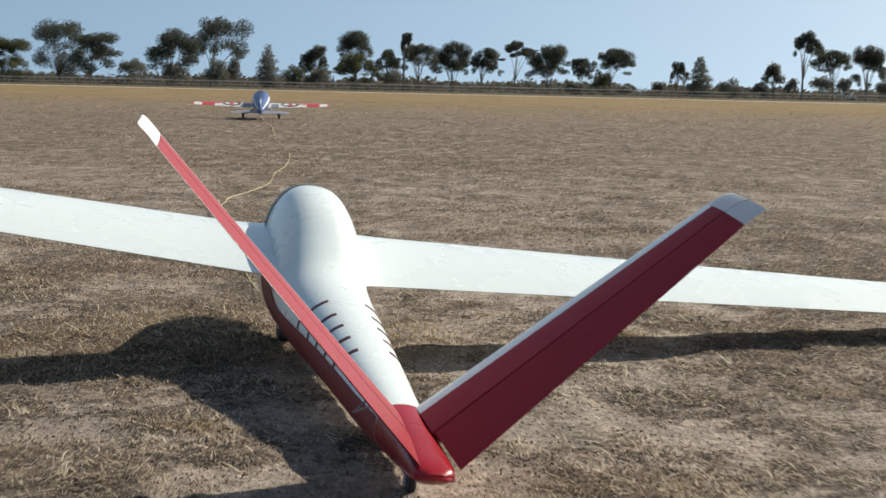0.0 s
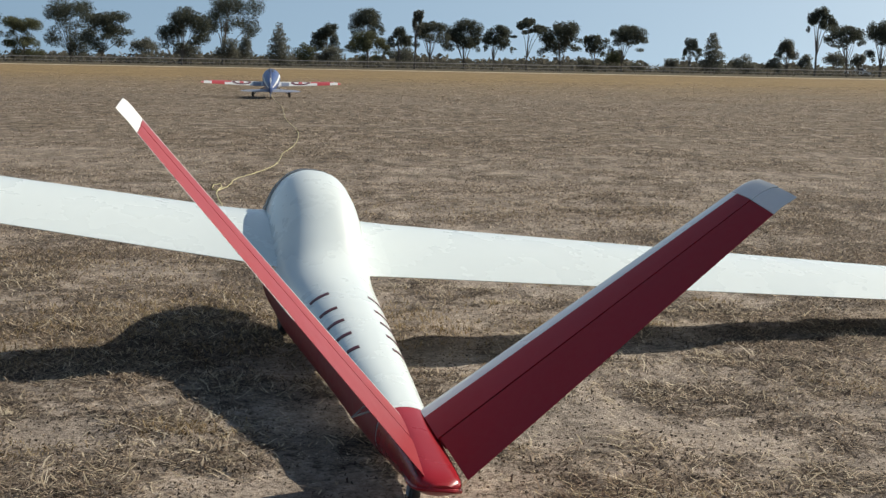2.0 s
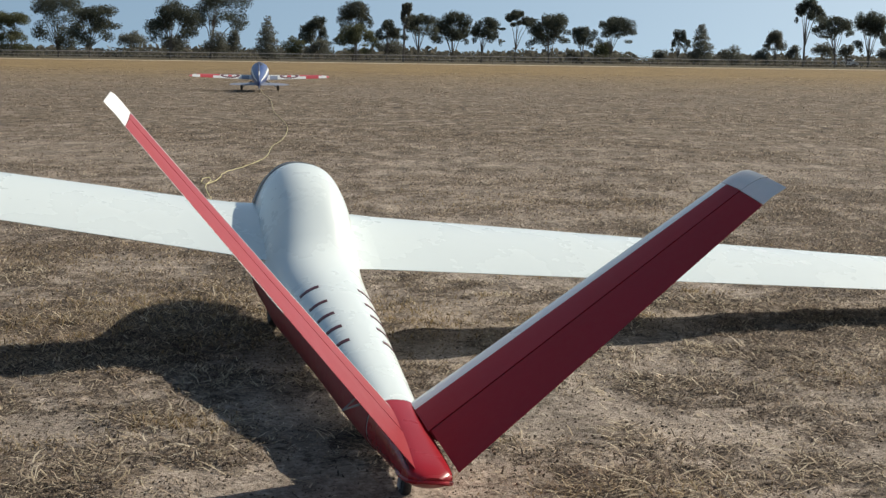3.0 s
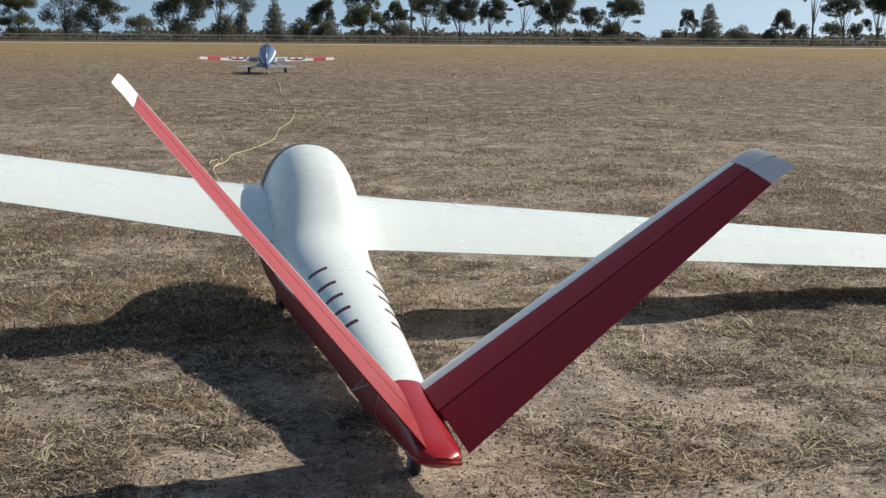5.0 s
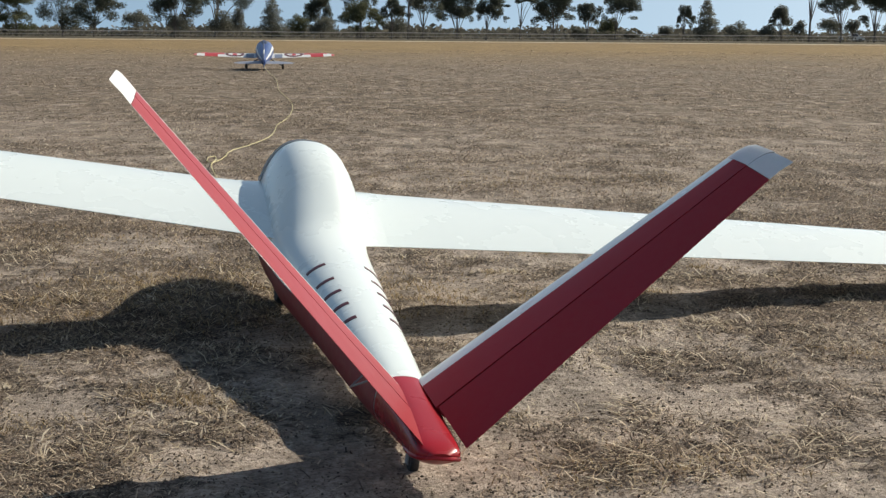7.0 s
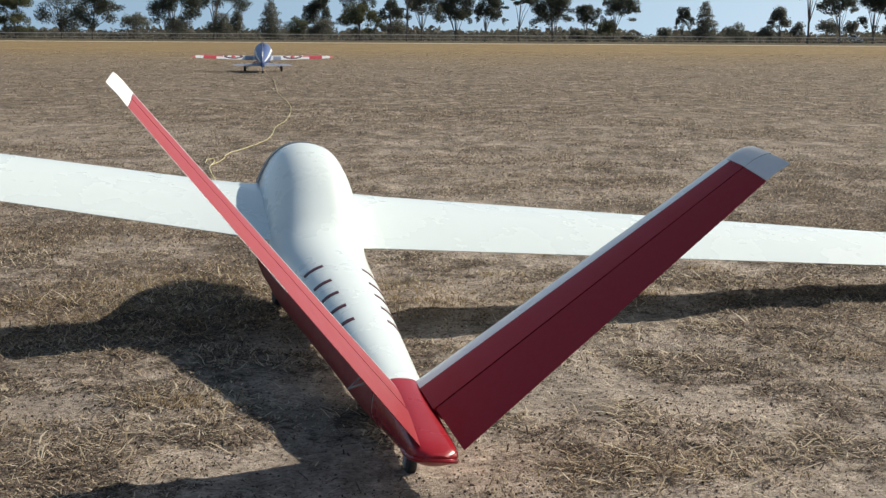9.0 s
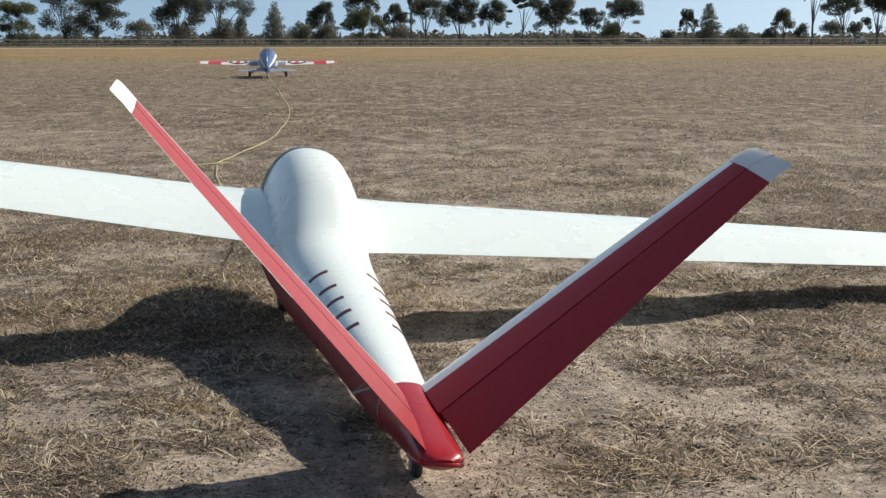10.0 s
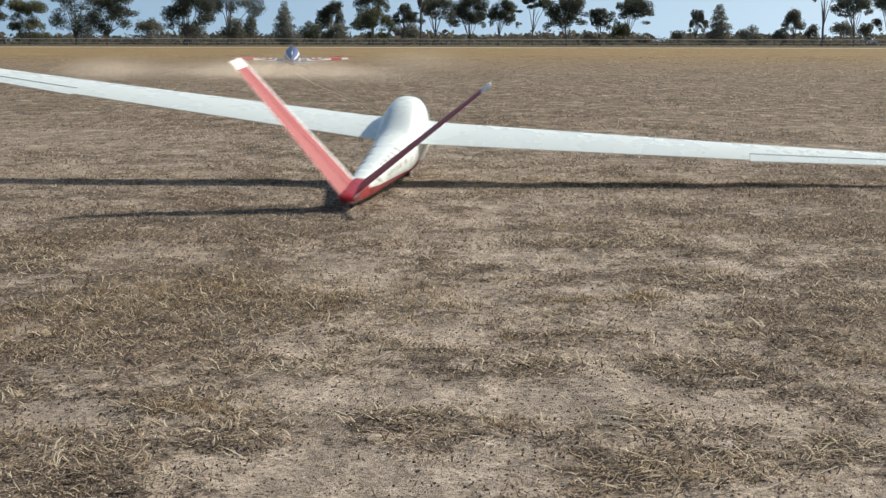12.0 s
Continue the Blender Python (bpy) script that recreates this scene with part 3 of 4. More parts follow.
def build_track():
    V, F = [], []
    n = 120
    for i in range(n + 1):
        x = -260 + 520 * i / n
        j = 1.2 * math.sin(i * 0.7) + random.uniform(-0.6, 0.6)
        V += [(x, TRACK_Y - 4 + j, 0.012), (x, TRACK_Y + 5 + j * 0.5, 0.012)]
        if i:
            F.append((2 * i - 2, 2 * i, 2 * i + 1, 2 * i - 1))
    tagged(mesh_object("road_track", V, F, M_TRACK), "pale sandy vehicle track at the far edge of the paddock", "track", kind="structure")


build_track()


def build_fence():
    f = tagged(empty("fence"), "low weathered post and rail fence beyond the paddock", "fence")
    f.location = (0, FENCE_Y, 0)
    post = loft([[(0.032 * math.cos(j * math.pi / 4) * s, 0.032 * math.sin(j * math.pi / 4) * s, z) for j in range(8)] for z, s in ((-0.2, 1.1), (1.05, 1.0), (1.12, 0.7))])
    first = part("post", post, M_POST, f)
    for i in range(-36, 37):
        ob = first if i == -36 else first.copy()
        if i > -36:
            scene.collection.objects.link(ob)
        ob.location = (i * 3.2 + random.uniform(-0.15, 0.15), random.uniform(-0.1, 0.1), random.uniform(-0.08, 0.05))
    for z in (0.92, 0.5):
        pts = [(i * 3.2, -0.09, z + random.uniform(-0.03, 0.03)) for i in range(-36, 37)]
        part("rail", tube(pts, [0.055 if z > 0.8 else 0.03] * len(pts), 6), M_RAIL, f)


build_fence()


def leaf_cloud(centres, n, size, rng, shell=0.30):
    """n small leaf sprays over lobes (x, y, z, rx, rz)."""
    c = np.array(centres)
    wts = c[:, 3] ** 1.6 * c[:, 4]
    k = rng.choice(len(c), n, p=wts / wts.sum())

    def unit(v):
        return v / np.linalg.norm(v, axis=1, keepdims=True)
    d = unit(rng.normal(0, 1, (n, 3)))
    q = (rng.random(n) ** shell * (1 + 0.16 * np.abs(rng.normal(0, 1, n))))[:, None]
    p = c[k, :3] + d * q * np.stack([c[k, 3], c[k, 3], c[k, 4]], -1)
    s = (size * rng.uniform(0.5, 1.3, n))[:, None]
    a = unit(rng.normal(0, 1, (n, 3)))
    b = rng.normal(0, 1, (n, 3))
    b = unit(b - a * (a * b).sum(1, keepdims=True))
    V = np.stack([p - a * s * 0.5, p + b * s * 0.3, p + a * s * 0.5, p - b * s * 0.3 + a * 0.1 * s], 1).reshape(-1, 3)
    return V.tolist(), (np.arange(n)[:, None] * 4 + np.arange(4)).tolist()


TREE_WORDS = {
    "umbrella": "spreading gum tree with a domed crown over bare forked stems", "tall": "tall slender gum tree with a small high crown",
    "cone": "dense grey-green tree leafy almost to the ground", "shrub": "low grey-green shrub under the gum trees",
    "full": "broad dark gum tree with foliage down to low limbs"}


def build_tree(x, y, lean, top, low, width, style, leaf, seed):
    """A tree of height top whose crown begins at low, its crown's middle lean metres beside the foot."""
    rng = np.random.default_rng(seed)
    t = empty("shrub" if style == "shrub" else "gum_tree")
    t.location = (x, y, 0)
    low = max(low, 0.25)
    if style == "tall":
        low = min(low, 0.62 * top)
    H, W, D = top, width, top - low
    lobes, heads = [], []
    if style == "cone":
        for k in range(22):
            f = k / 21
            r = W * 0.5 * (0.95 - 0.70 * f ** 1.3)
            a = k * 2.4
            lobes.append((lean + 0.55 * r * math.cos(a), 0.55 * r * math.sin(a), low + D * (0.06 + 0.86 * f), r * rng.uniform(0.45, 0.75), D * rng.uniform(0.05, 0.10)))
        heads = lobes[6::3]
    elif style == "shrub":
        for k in range(11):
            a, q = k * 2.4, math.sqrt((k + 0.5) / 11)
            lobes.append((lean + 0.40 * W * q * math.cos(a), 0.3 * W * q * math.sin(a), low + D * (0.25 + 0.50 * rng.random() * (1.1 - q * q * 0.6)), W * rng.uniform(0.15, 0.25), D * rng.uniform(0.17, 0.27)))
        heads = lobes[:5]
    elif style == "full":
        for k in range(24):
            a, q = k * 2.4, math.sqrt((k + 0.5) / 24)
            z = low + D * (0.10 + 0.78 * rng.random() * (1 - 0.45 * q ** 3))
            lobes.append((lean + 0.44 * W * q * math.cos(a), 0.36 * W * q * math.sin(a), z, W * rng.uniform(0.09, 0.16), D * rng.uniform(0.07, 0.13)))
        for k in range(6):
            a = k * 1.05 + rng.uniform(-0.3, 0.3)
            lobes.append((lean + W * 0.30 * math.cos(a), W * 0.25 * math.sin(a), H - D * rng.uniform(0.10, 0.24), W * 0.19, D * 0.13))
        heads = lobes[::3]
    else:
        # uneven billowing heads, small clumps hanging under the rim
        n = 9 if style == "tall" else 15
        tilt = rng.uniform(-0.22, 0.22)
        for k in range(n):
            a, q = k * 2.4 + rng.uniform(-0.5, 0.5), math.sqrt((k + 0.4) / n) * rng.uniform(0.75, 1.12)
            big = rng.uniform(0.6, 1.25)
            rz = D * 0.24 * big
            cx = 0.40 * W * q * math.cos(a)
            z = H - rz - D * (0.0 + 0.62 * q ** 1.5 * rng.uniform(0.1, 1.35)) - tilt * cx
            lobes.append((lean + cx, 0.34 * W * q * math.sin(a), max(z, low + D * 0.25), W * 0.135 * big, rz * 0.80))
        heads = lobes[2::2] if style == "umbrella" else lobes[3:7]
        for k in range(4 if style == "tall" else 11):
            a, q = k * 2.4 + 1, rng.uniform(0.6, 1.08)
            lobes.append((lean + 0.44 * W * q * math.cos(a), 0.38 * W * q * math.sin(a), low + D * rng.uniform(-0.04, 0.42), W * rng.uniform(0.05, 0.11), D * rng.uniform(0.06, 0.13)))
    r0 = (0.017 if style != "shrub" else 0.010) * H
    fork = {"umbrella": 0.45, "tall": 0.40, "full": 1.0, "cone": 1.0, "shrub": 0.7}[style] * low * rng.uniform(0.75, 1.2)
    fork = max(fork, 0.08 * H)
    sway = rng.normal(0, 0.012) * H
    part("trunk", tube([(0, 0, -0.3), (sway + lean * 0.05, 0, fork * 0.5), (lean * 0.15, 0, fork), (lean * 0.45 - sway, 0, low + D * 0.15), (lean * 0.8, 0, low + D * 0.6)],
                       [r0 * 1.2, r0 * 0.95, r0 * 0.8, r0 * 0.42, r0 * 0.12], 7), M_BARK, t)
    for c in heads:
        f = Vector((lean * 0.15, 0, fork * rng.uniform(0.55, 1.0)))
        e = Vector((c[0], c[1], c[2]))
        mid = f.lerp(e, 0.5) + Vector(((e.x - f.x) * rng.uniform(-0.22, 0.12), 0, D * rng.uniform(0.0, 0.12)))
        part("limb", tube([f, mid, e], [r0 * 0.46, r0 * 0.30, r0 * 0.08], 5), M_BARK, t)
    count = int(min(14000, 500 + (260 if style in ("umbrella", "tall", "full") else 170) * W * D))
    part("crown", leaf_cloud(lobes, count, 0.25, rng, 0.42), {"dark": M_LEAF, "grey": M_LEAF2, "olive": M_LEAF3}[leaf], t, smooth=None)
    return tagged(t, TREE_WORDS[style], "shrub" if style == "shrub" else "tree", group="trees along the paddock")


# bearing of the foot (tangent from +y), crown's offset, top and underside (tangents above level), spread, style, foliage
TREES_WEST = [
    (-0.3500, 0.0, 0.0270, 0.0030, 0.0350, "full", "dark"),
    (-0.3250, 0.0, 0.0285, 0.0030, 0.0300, "full", "dark"),
    (-0.3163, -0.0011, 0.0282, 0.0034, 0.0258, "full", "dark"),
    (-0.2876, -0.0018, 0.0268, -0.0000, 0.0270, "full", "olive"),
    (-0.2568, -0.0008, 0.0372, 0.0007, 0.0348, "full", "dark"),
    (-0.2363, 0.0027, 0.0304, 0.0045, 0.0339, "full", "dark"),
    (-0.2117, 0.0041, 0.0160, 0.0010, 0.0205, "shrub", "grey"),
    (-0.1817, 0.0024, 0.0369, 0.0106, 0.0359, "umbrella", "dark"),
    (-0.1543, 0.0047, 0.0440, 0.0161, 0.0400, "umbrella", "dark"),
    (-0.1788, 0.0004, 0.0147, -0.0004, 0.0172, "shrub", "grey"),
    (-0.1522, 0.0013, 0.0161, -0.0009, 0.0176, "shrub", "grey"),
    (-0.1391, -0.0002, 0.0196, -0.0015, 0.0115, "shrub", "grey"),
    (-0.1161, -0.0001, 0.0258, -0.0022, 0.0184, "cone", "grey"),
    (-0.0989, 0.0002, 0.0136, -0.0006, 0.0147, "shrub", "olive"),
    (-0.0835, -0.0007, 0.0261, 0.0087, 0.0237, "umbrella", "dark"),
]
TREES_MIDDLE = [
    (-0.0817, -0.0008, 0.0128, -0.0010, 0.0184, "shrub", "grey"),
    (-0.0562, -0.0003, 0.0376, 0.0199, 0.0245, "umbrella", "dark"),
    (-0.0588, 0.0032, 0.0227, 0.0045, 0.0323, "umbrella", "olive"),
    (-0.0356, 0.0012, 0.0252, 0.0114, 0.0159, "umbrella", "dark"),
    (-0.0326, -0.0001, 0.0139, 0.0009, 0.0184, "shrub", "grey"),
    (-0.0245, 0.0016, 0.0364, 0.0255, 0.0086, "tall", "grey"),
    (-0.0144, 0.0001, 0.0289, 0.0135, 0.0277, "umbrella", "dark"),
    (0.0086, 0.0003, 0.0318, 0.0092, 0.0285, "umbrella", "dark"),
    (0.0278, 0.0038, 0.0275, 0.0105, 0.0224, "umbrella", "dark"),
    (0.0510, 0.0014, 0.0320, 0.0247, 0.0220, "tall", "dark"),
    (0.0736, -0.0001, 0.0305, 0.0082, 0.0314, "umbrella", "dark"),
    (0.0961, 0.0012, 0.0221, 0.0087, 0.0171, "umbrella", "dark"),
    (0.1147, 0.0038, 0.0291, 0.0117, 0.0277, "umbrella", "dark"),
    (0.0916, -0.0004, 0.0078, -0.0036, 0.0139, "shrub", "grey"),
    (0.1107, -0.0010, 0.0139, -0.0023, 0.0139, "shrub", "olive"),
    (0.1255, -0.0000, 0.0045, -0.0020, 0.0110, "shrub", "grey"),
]
TREES_EAST = [
    (0.1491, -0.0000, 0.0099, -0.0006, 0.0090, "shrub", "grey"),
    (0.1606, 0.0017, 0.0212, 0.0078, 0.0126, "umbrella", "dark"),
    (0.1778, -0.0010, 0.0247, -0.0016, 0.0191, "cone", "grey"),
    (0.1978, -0.0004, 0.0110, -0.0020, 0.0175, "shrub", "grey"),
    (0.2272, -0.0012, 0.0222, 0.0068, 0.0155, "umbrella", "grey"),
    (0.2182, -0.0005, 0.0094, -0.0015, 0.0130, "shrub", "grey"),
    (0.2394, -0.0009, 0.0128, -0.0002, 0.0102, "shrub", "grey"),
    (0.2456, 0.0029, 0.0429, 0.0292, 0.0211, "tall", "dark"),
    (0.2670, -0.0012, 0.0308, 0.0166, 0.0292, "umbrella", "dark"),
    (0.2601, -0.0009, 0.0156, 0.0019, 0.0151, "shrub", "grey"),
    (0.2751, -0.0005, 0.0152, 0.0022, 0.0102, "shrub", "grey"),
    (0.2894, 0.0018, 0.0350, 0.0091, 0.0260, "umbrella", "dark"),
    (0.3018, -0.0003, 0.0134, 0.0004, 0.0122, "shrub", "grey"),
    (0.3128, -0.0002, 0.0144, 0.0007, 0.0110, "shrub", "grey"),
    (0.3300, 0.0, 0.0250, 0.0080, 0.0200, "umbrella", "dark"),
    (0.3480, 0.0, 0.0150, 0.0010, 0.0150, "shrub", "grey"),
]
for k, (bx, off, tz, bz, w, style, leaf) in enumerate(TREES_WEST + TREES_MIDDLE + TREES_EAST):
    d = TREE_Y + 20 * math.sin(k * 2.4) + (14 if style == "shrub" else 0)
    build_tree(bx * d, d, off * d, 1.05 * tz * d + EYE, bz * d + EYE, 1.04 * w * d, style, leaf, k + 40)


def build_scrub():
    """The low grey scrub behind the fence, and the far tree belt at the horizon."""
    rng = np.random.default_rng(9)
    lobes = []
    for k in range(420):
        lobes.append((rng.uniform(-130, 130), 300 + rng.uniform(-35, 60), rng.uniform(0.1, 0.7), rng.uniform(2.0, 6.0), rng.uniform(0.6, 1.3)))
    for k in range(160):
        lobes.append((rng.uniform(-420, 420), 760 + rng.uniform(-60, 60), rng.uniform(0.5, 3), rng.uniform(6, 14), rng.uniform(1.5, 3)))
    V, F = leaf_cloud(lobes[:420], 30000, 0.7, rng)
    V2, F2 = leaf_cloud(lobes[420:], 9000, 3.2, rng)
    tagged(mesh_object("far_scrub", *join((V, F), (V2, F2)), M_SCRUB), "low grey scrub and distant tree belt along the horizon", "scrub", kind="stuff")


build_scrub()


def build_car(x, y, turn):
    """A white utility parked among the trees."""
    c = tagged(empty("parked_car"), "white utility vehicle parked beyond the fence", "car")
    c.matrix_basis = pose(x, y, 0, 0, 0, turn)
    side = [(-2.4, 0.45), (-2.4, 0.95), (-0.6, 1.02), (1.2, 1.0), (2.1, 0.88), (2.35, 0.7), (2.35, 0.42)]
    part("body", loft([[(px, py, pz) for px, pz in side] for py in (-0.85, -0.80, 0.80, 0.85)]), M_SHED, c)
    cab = [(-0.5, 1.0), (-0.3, 1.62), (0.7, 1.66), (1.3, 1.02)]
    part("cabin", loft([[(px, py, pz) for px, pz in cab] for py in (-0.74, 0.74)]), M_SHED, c)
    for s in (1, -1):
        part("side_window", loft([[(px, s * 0.745 + q, pz) for px, pz in ((-0.3, 1.08), (-0.2, 1.52), (0.65, 1.55), (1.05, 1.08))] for q in (-0.01, 0.01)]), M_NAVY, c)
        for ax in (-1.5, 1.5):
            part("wheel", moved(wheel_geom(0.36, 0.24, 20), Matrix.Translation((ax, s * 0.74, 0.36)) @ pose(0, 0, 0, 0, 0, 90)), M_DARK, c)
    return c


CAR_BEARINGS = [
    0.2744,
]
for bx in CAR_BEARINGS:
    build_car(bx * 285, 285, 12)


# ---- glider ----
HULL = Hull([
    (-0.016, 0.016, 0.013, 0.001, 2.4), (-0.007, 0.031, 0.018, -0.006, 2.7), (0.012, 0.037, 0.023, -0.015, 2.8), (0.04, 0.039, 0.027, -0.024, 2.8), (0.14, 0.041, 0.036, -0.040, 2.7),
    (0.27, 0.048, 0.045, -0.055, 2.5), (0.41, 0.059, 0.055, -0.066, 2.4), (0.73, 0.081, 0.080, -0.082, 2.3), (1.0, 0.102, 0.097, -0.099, 2.2), (1.1, 0.109, 0.105, -0.106, 2.2), (1.18, 0.113, 0.122, -0.112, 2.2), (1.25, 0.115, 0.160, -0.118, 2.3),
    (1.32, 0.115, 0.203, -0.125, 2.3), (1.38, 0.116, 0.230, -0.131, 2.35), (1.45, 0.115, 0.246, -0.137, 2.4), (1.53, 0.113, 0.252, -0.143, 2.45), (1.61, 0.108, 0.234, -0.148, 2.4), (1.70, 0.098, 0.194, -0.151, 2.4), (1.8, 0.087, 0.160, -0.151, 2.3),
    (1.92, 0.073, 0.128, -0.146, 2.1), (2.02, 0.057, 0.092, -0.126, 2.0), (2.10, 0.039, 0.052, -0.100, 2.0), (2.155, 0.021, 0.010, -0.070, 2.0), (2.175, 0.004, -0.030, -0.040, 2.0)], 0.30, 0.15)


def tail_panel(s):
    """The V tail half on side s (1 right, -1 left)."""
    nn = (-0.70 * s, 0.02, 0.71)
    return Panel([
        (0.0, (0.029 * s, 0.285, 0.035), (0.033 * s, 0.006, 0.022), nn, 0.10, 0),
        (0.90, (0.497 * s, 0.240, 0.478), (0.507 * s, 0.097, 0.474), nn, 0.09, 0),
        (0.96, (0.516 * s, 0.234, 0.498), (0.526 * s, 0.098, 0.494), nn, 0.085, 0),
        (0.99, (0.527 * s, 0.224, 0.510), (0.540 * s, 0.096, 0.506), nn, 0.07, 0),
        (1.0, (0.533 * s, 0.205, 0.516), (0.546 * s, 0.095, 0.512), nn, 0.03, 0)])


def wing_panel(s):
    def st(k, x, le, te, zt, t):
        z_te = 0.060 + zt
        inc = math.tan(radians(5.5 - 2.2 * k))
        return (k, (x * s, le, z_te + (le - te) * inc), (x * s, te, z_te), (-0.04 * s, -0.10, 1), t, 0.030)
    return Panel([
        st(0.0, 0.06, 1.655, 1.235, -0.002, 0.150), st(0.05, 0.20, 1.650, 1.255, 0.002, 0.145), st(0.64, 1.72, 1.665, 1.366, 0.062, 0.13),
        st(0.95, 2.56, 1.655, 1.455, 0.105, 0.12), st(0.985, 2.66, 1.640, 1.475, 0.111, 0.10), st(1.0, 2.70, 1.600, 1.500, 0.113, 0.05)])


def hinge_child(name, geom, origin, axis, material, parent, label=""):
    """A part that turns about its hinge line: its own x axis lies on it."""
    ax = Vector(axis).normalized()
    up = Vector((0, 1, 0))
    zz = ax.cross(up).normalized()
    yy = zz.cross(ax)
    m = Matrix((ax, yy, zz)).transposed().to_4x4()
    m.translation = Vector(origin)
    ob = part(name, moved(geom, m.inverted()), material, parent, label)
    ob.matrix_basis = m
    return ob, m


def build_glider():
    g = tagged(empty("model_glider"), "large white model glider with a red V tail on soil", "model glider")
    part("fuselage", HULL.body(0.272, 1.718, 60, 48), M_WHITE, g)
    part("nose", HULL.body(1.72, 2.175, 30, 48), M_WHITE2, g, "white nose with a clear canopy")
    part("canopy", HULL.patch(1.594, 2.08, lambda f: 24 - 8 * math.sin(math.pi * f), lambda f: 156 + 8 * math.sin(math.pi * f), 0.007, 18, 20, 0.002), M_GLASS, g, "clear perspex canopy")
    part("canopy_frame", HULL.patch(1.58, 1.592, 20, 160, 0.004, 2, 24, 0.003), M_METAL, g)
    part("tail_cone", HULL.body(-0.016, 0.27, 30, 48), M_CONE, g, "glossy red tail cone")
    lip = [HULL.at(y, 194, 0.0005) for y in (0.075, 0.055, 0.035, 0.018, 0.004, -0.006, -0.012)]
    lip += [Vector((x, -0.0165, 0.005)) for x in (-0.014, 0.0, 0.014)] + [Vector((-p.x, p.y, p.z)) for p in reversed(lip)]
    part("tail_rim", tube(lip, [0.0015] + [0.0036] * (len(lip) - 2) + [0.0015], 8), M_CONE, g, "rounded lip of the tail cone")
    part("fairing_seam", HULL.patch(0.012, 0.262, lambda f: 150 - 34 * f, lambda f: 153 - 34 * f, 0.0012, 10, 2), M_GAP, g)
    part("belly_stripe", HULL.patch(0.274, 1.50, lambda f: 160 + 26 * f ** 0.7, lambda f: 262, 0.0015, 24, 10), M_BELLY, g, "red stripe along the lower fuselage side")
    part("belly_stripe", HULL.patch(0.274, 1.50, lambda f: 372 - 44 * f ** 0.6, lambda f: 278, 0.0015, 24, 10), M_BELLY, g, "red stripe along the lower fuselage side")
    for sgn in (1, -1):
        for k in range(5):
            y0 = 0.57 + (4 - k) * 0.078 + (0.02 if k == 0 else 0)
            a, b = 36, 66
            if sgn < 0:
                a, b = 180 - b, 180 - a
            part("lettering_bar", HULL.patch(y0, y0 + 0.012, a, b, 0.0012, 2, 5), M_MAROON, g)
            low = (4, 17) if sgn > 0 else (163, 176)
            part("lettering_bar", HULL.patch(y0 + 0.03, y0 + 0.042, low[0], low[1], 0.0012, 2, 4), M_MAROON, g)
    rudder = []
    for sgn, side in ((1, "right"), (-1, "left")):
        w = wing_panel(sgn)
        wing = part("wing", join(w.piece(0.0, 0.64, 0, 1.0, 22, 22), w.piece(0.64, 0.97, 0, 0.765, 10, 20), w.piece(0.97, 1.0, 0, 1.0, 4, 18)), M_WHITE, g, "long white tapered wing")
        part("aileron", moved(w.piece(0.641, 0.969, 0.768, 1.04, 10, 8), Matrix.Translation((0, 0, -0.003))), M_WHITE, wing)
        # wing root fillet
        rings = []
        for k in range(7):
            f = k / 6
            xx = (0.085 + 0.10 * f) * sgn
            gr = 0.030 * (1 - f) ** 2
            ring = []
            for c, sd in [(0.02 + 0.98 * j / 12, 1) for j in range(13)] + [(1 - 0.98 * j / 12, -1) for j in range(1, 12)]:
                p = w.at(0.05 * (abs(xx) - 0.06) / 0.14, c, sd)
                ring.append(Vector((xx, p.y - gr * 0.9 * c + gr * 0.3 * (1 - c), p.z + (sd * gr * 0.5 if sd < 0 else gr * 0.12))))
            rings.append(ring)
        part("wing_fillet", loft(rings), M_WHITE, g)
        v = tail_panel(sgn)
        part("stabilizer", join(v.piece(0.0, 0.915, 0.202, 0.53, 10, 10)), M_RED, g, "red fixed tail surface")
        part("leading_edge", v.piece(0.0, 0.915, 0.0, 0.20, 10, 9), M_WHITE, g, "white leading edge strip")
        part("tail_tip", v.piece(0.917, 1.0, 0.0, 0.54, 10, 14), M_WHITE2, g, "white tail tip")
        part("hinge_gap", v.piece(0.01, 0.91, 0.50, 0.56, 8, 3, -0.002), M_GAP, g)
        c0 = v.at(0.0, 0.545, 0)
        c1 = v.at(0.915, 0.545, 0)
        ob, m = hinge_child("ruddervator", v.piece(0.006 if sgn > 0 else -0.012, 0.913, 0.545, 1.0 if sgn > 0 else 0.982, 10, 10), c0, (c1 - c0) * sgn, M_RED, g, "red movable tail surface")
        rudder.append((ob, m))
        if sgn < 0:
            part("trailing_edge", moved(v.piece(-0.012, 0.419, 0.983, 1.0, 6, 3), m.inverted()), M_RED, ob)
            part("trailing_edge", moved(v.piece(0.42, 0.913, 0.989, 1.0, 8, 3), m.inverted()), M_WHITE2, ob, "white trailing edge strip")
        cap = part("rudder_tip", moved(v.piece(0.915, 1.0, 0.545, 1.0, 10, 10), m.inverted()), M_WHITE2, ob, "white tip")
        part("pushrod_horn", tube([v.at(0.12, 0.5, -1), v.at(0.12, 0.52, -1) + Vector((0.02 * sgn, 0, -0.02)), v.at(0.12, 0.62, -1)], [0.0018] * 3, 6), M_METAL, g)
    # undercarriage
    mw = part("main_wheel", moved(wheel_geom(0.062, 0.045), Matrix.Translation((0, 1.647, -0.139))), M_DARK, g, "black rubber main wheel")
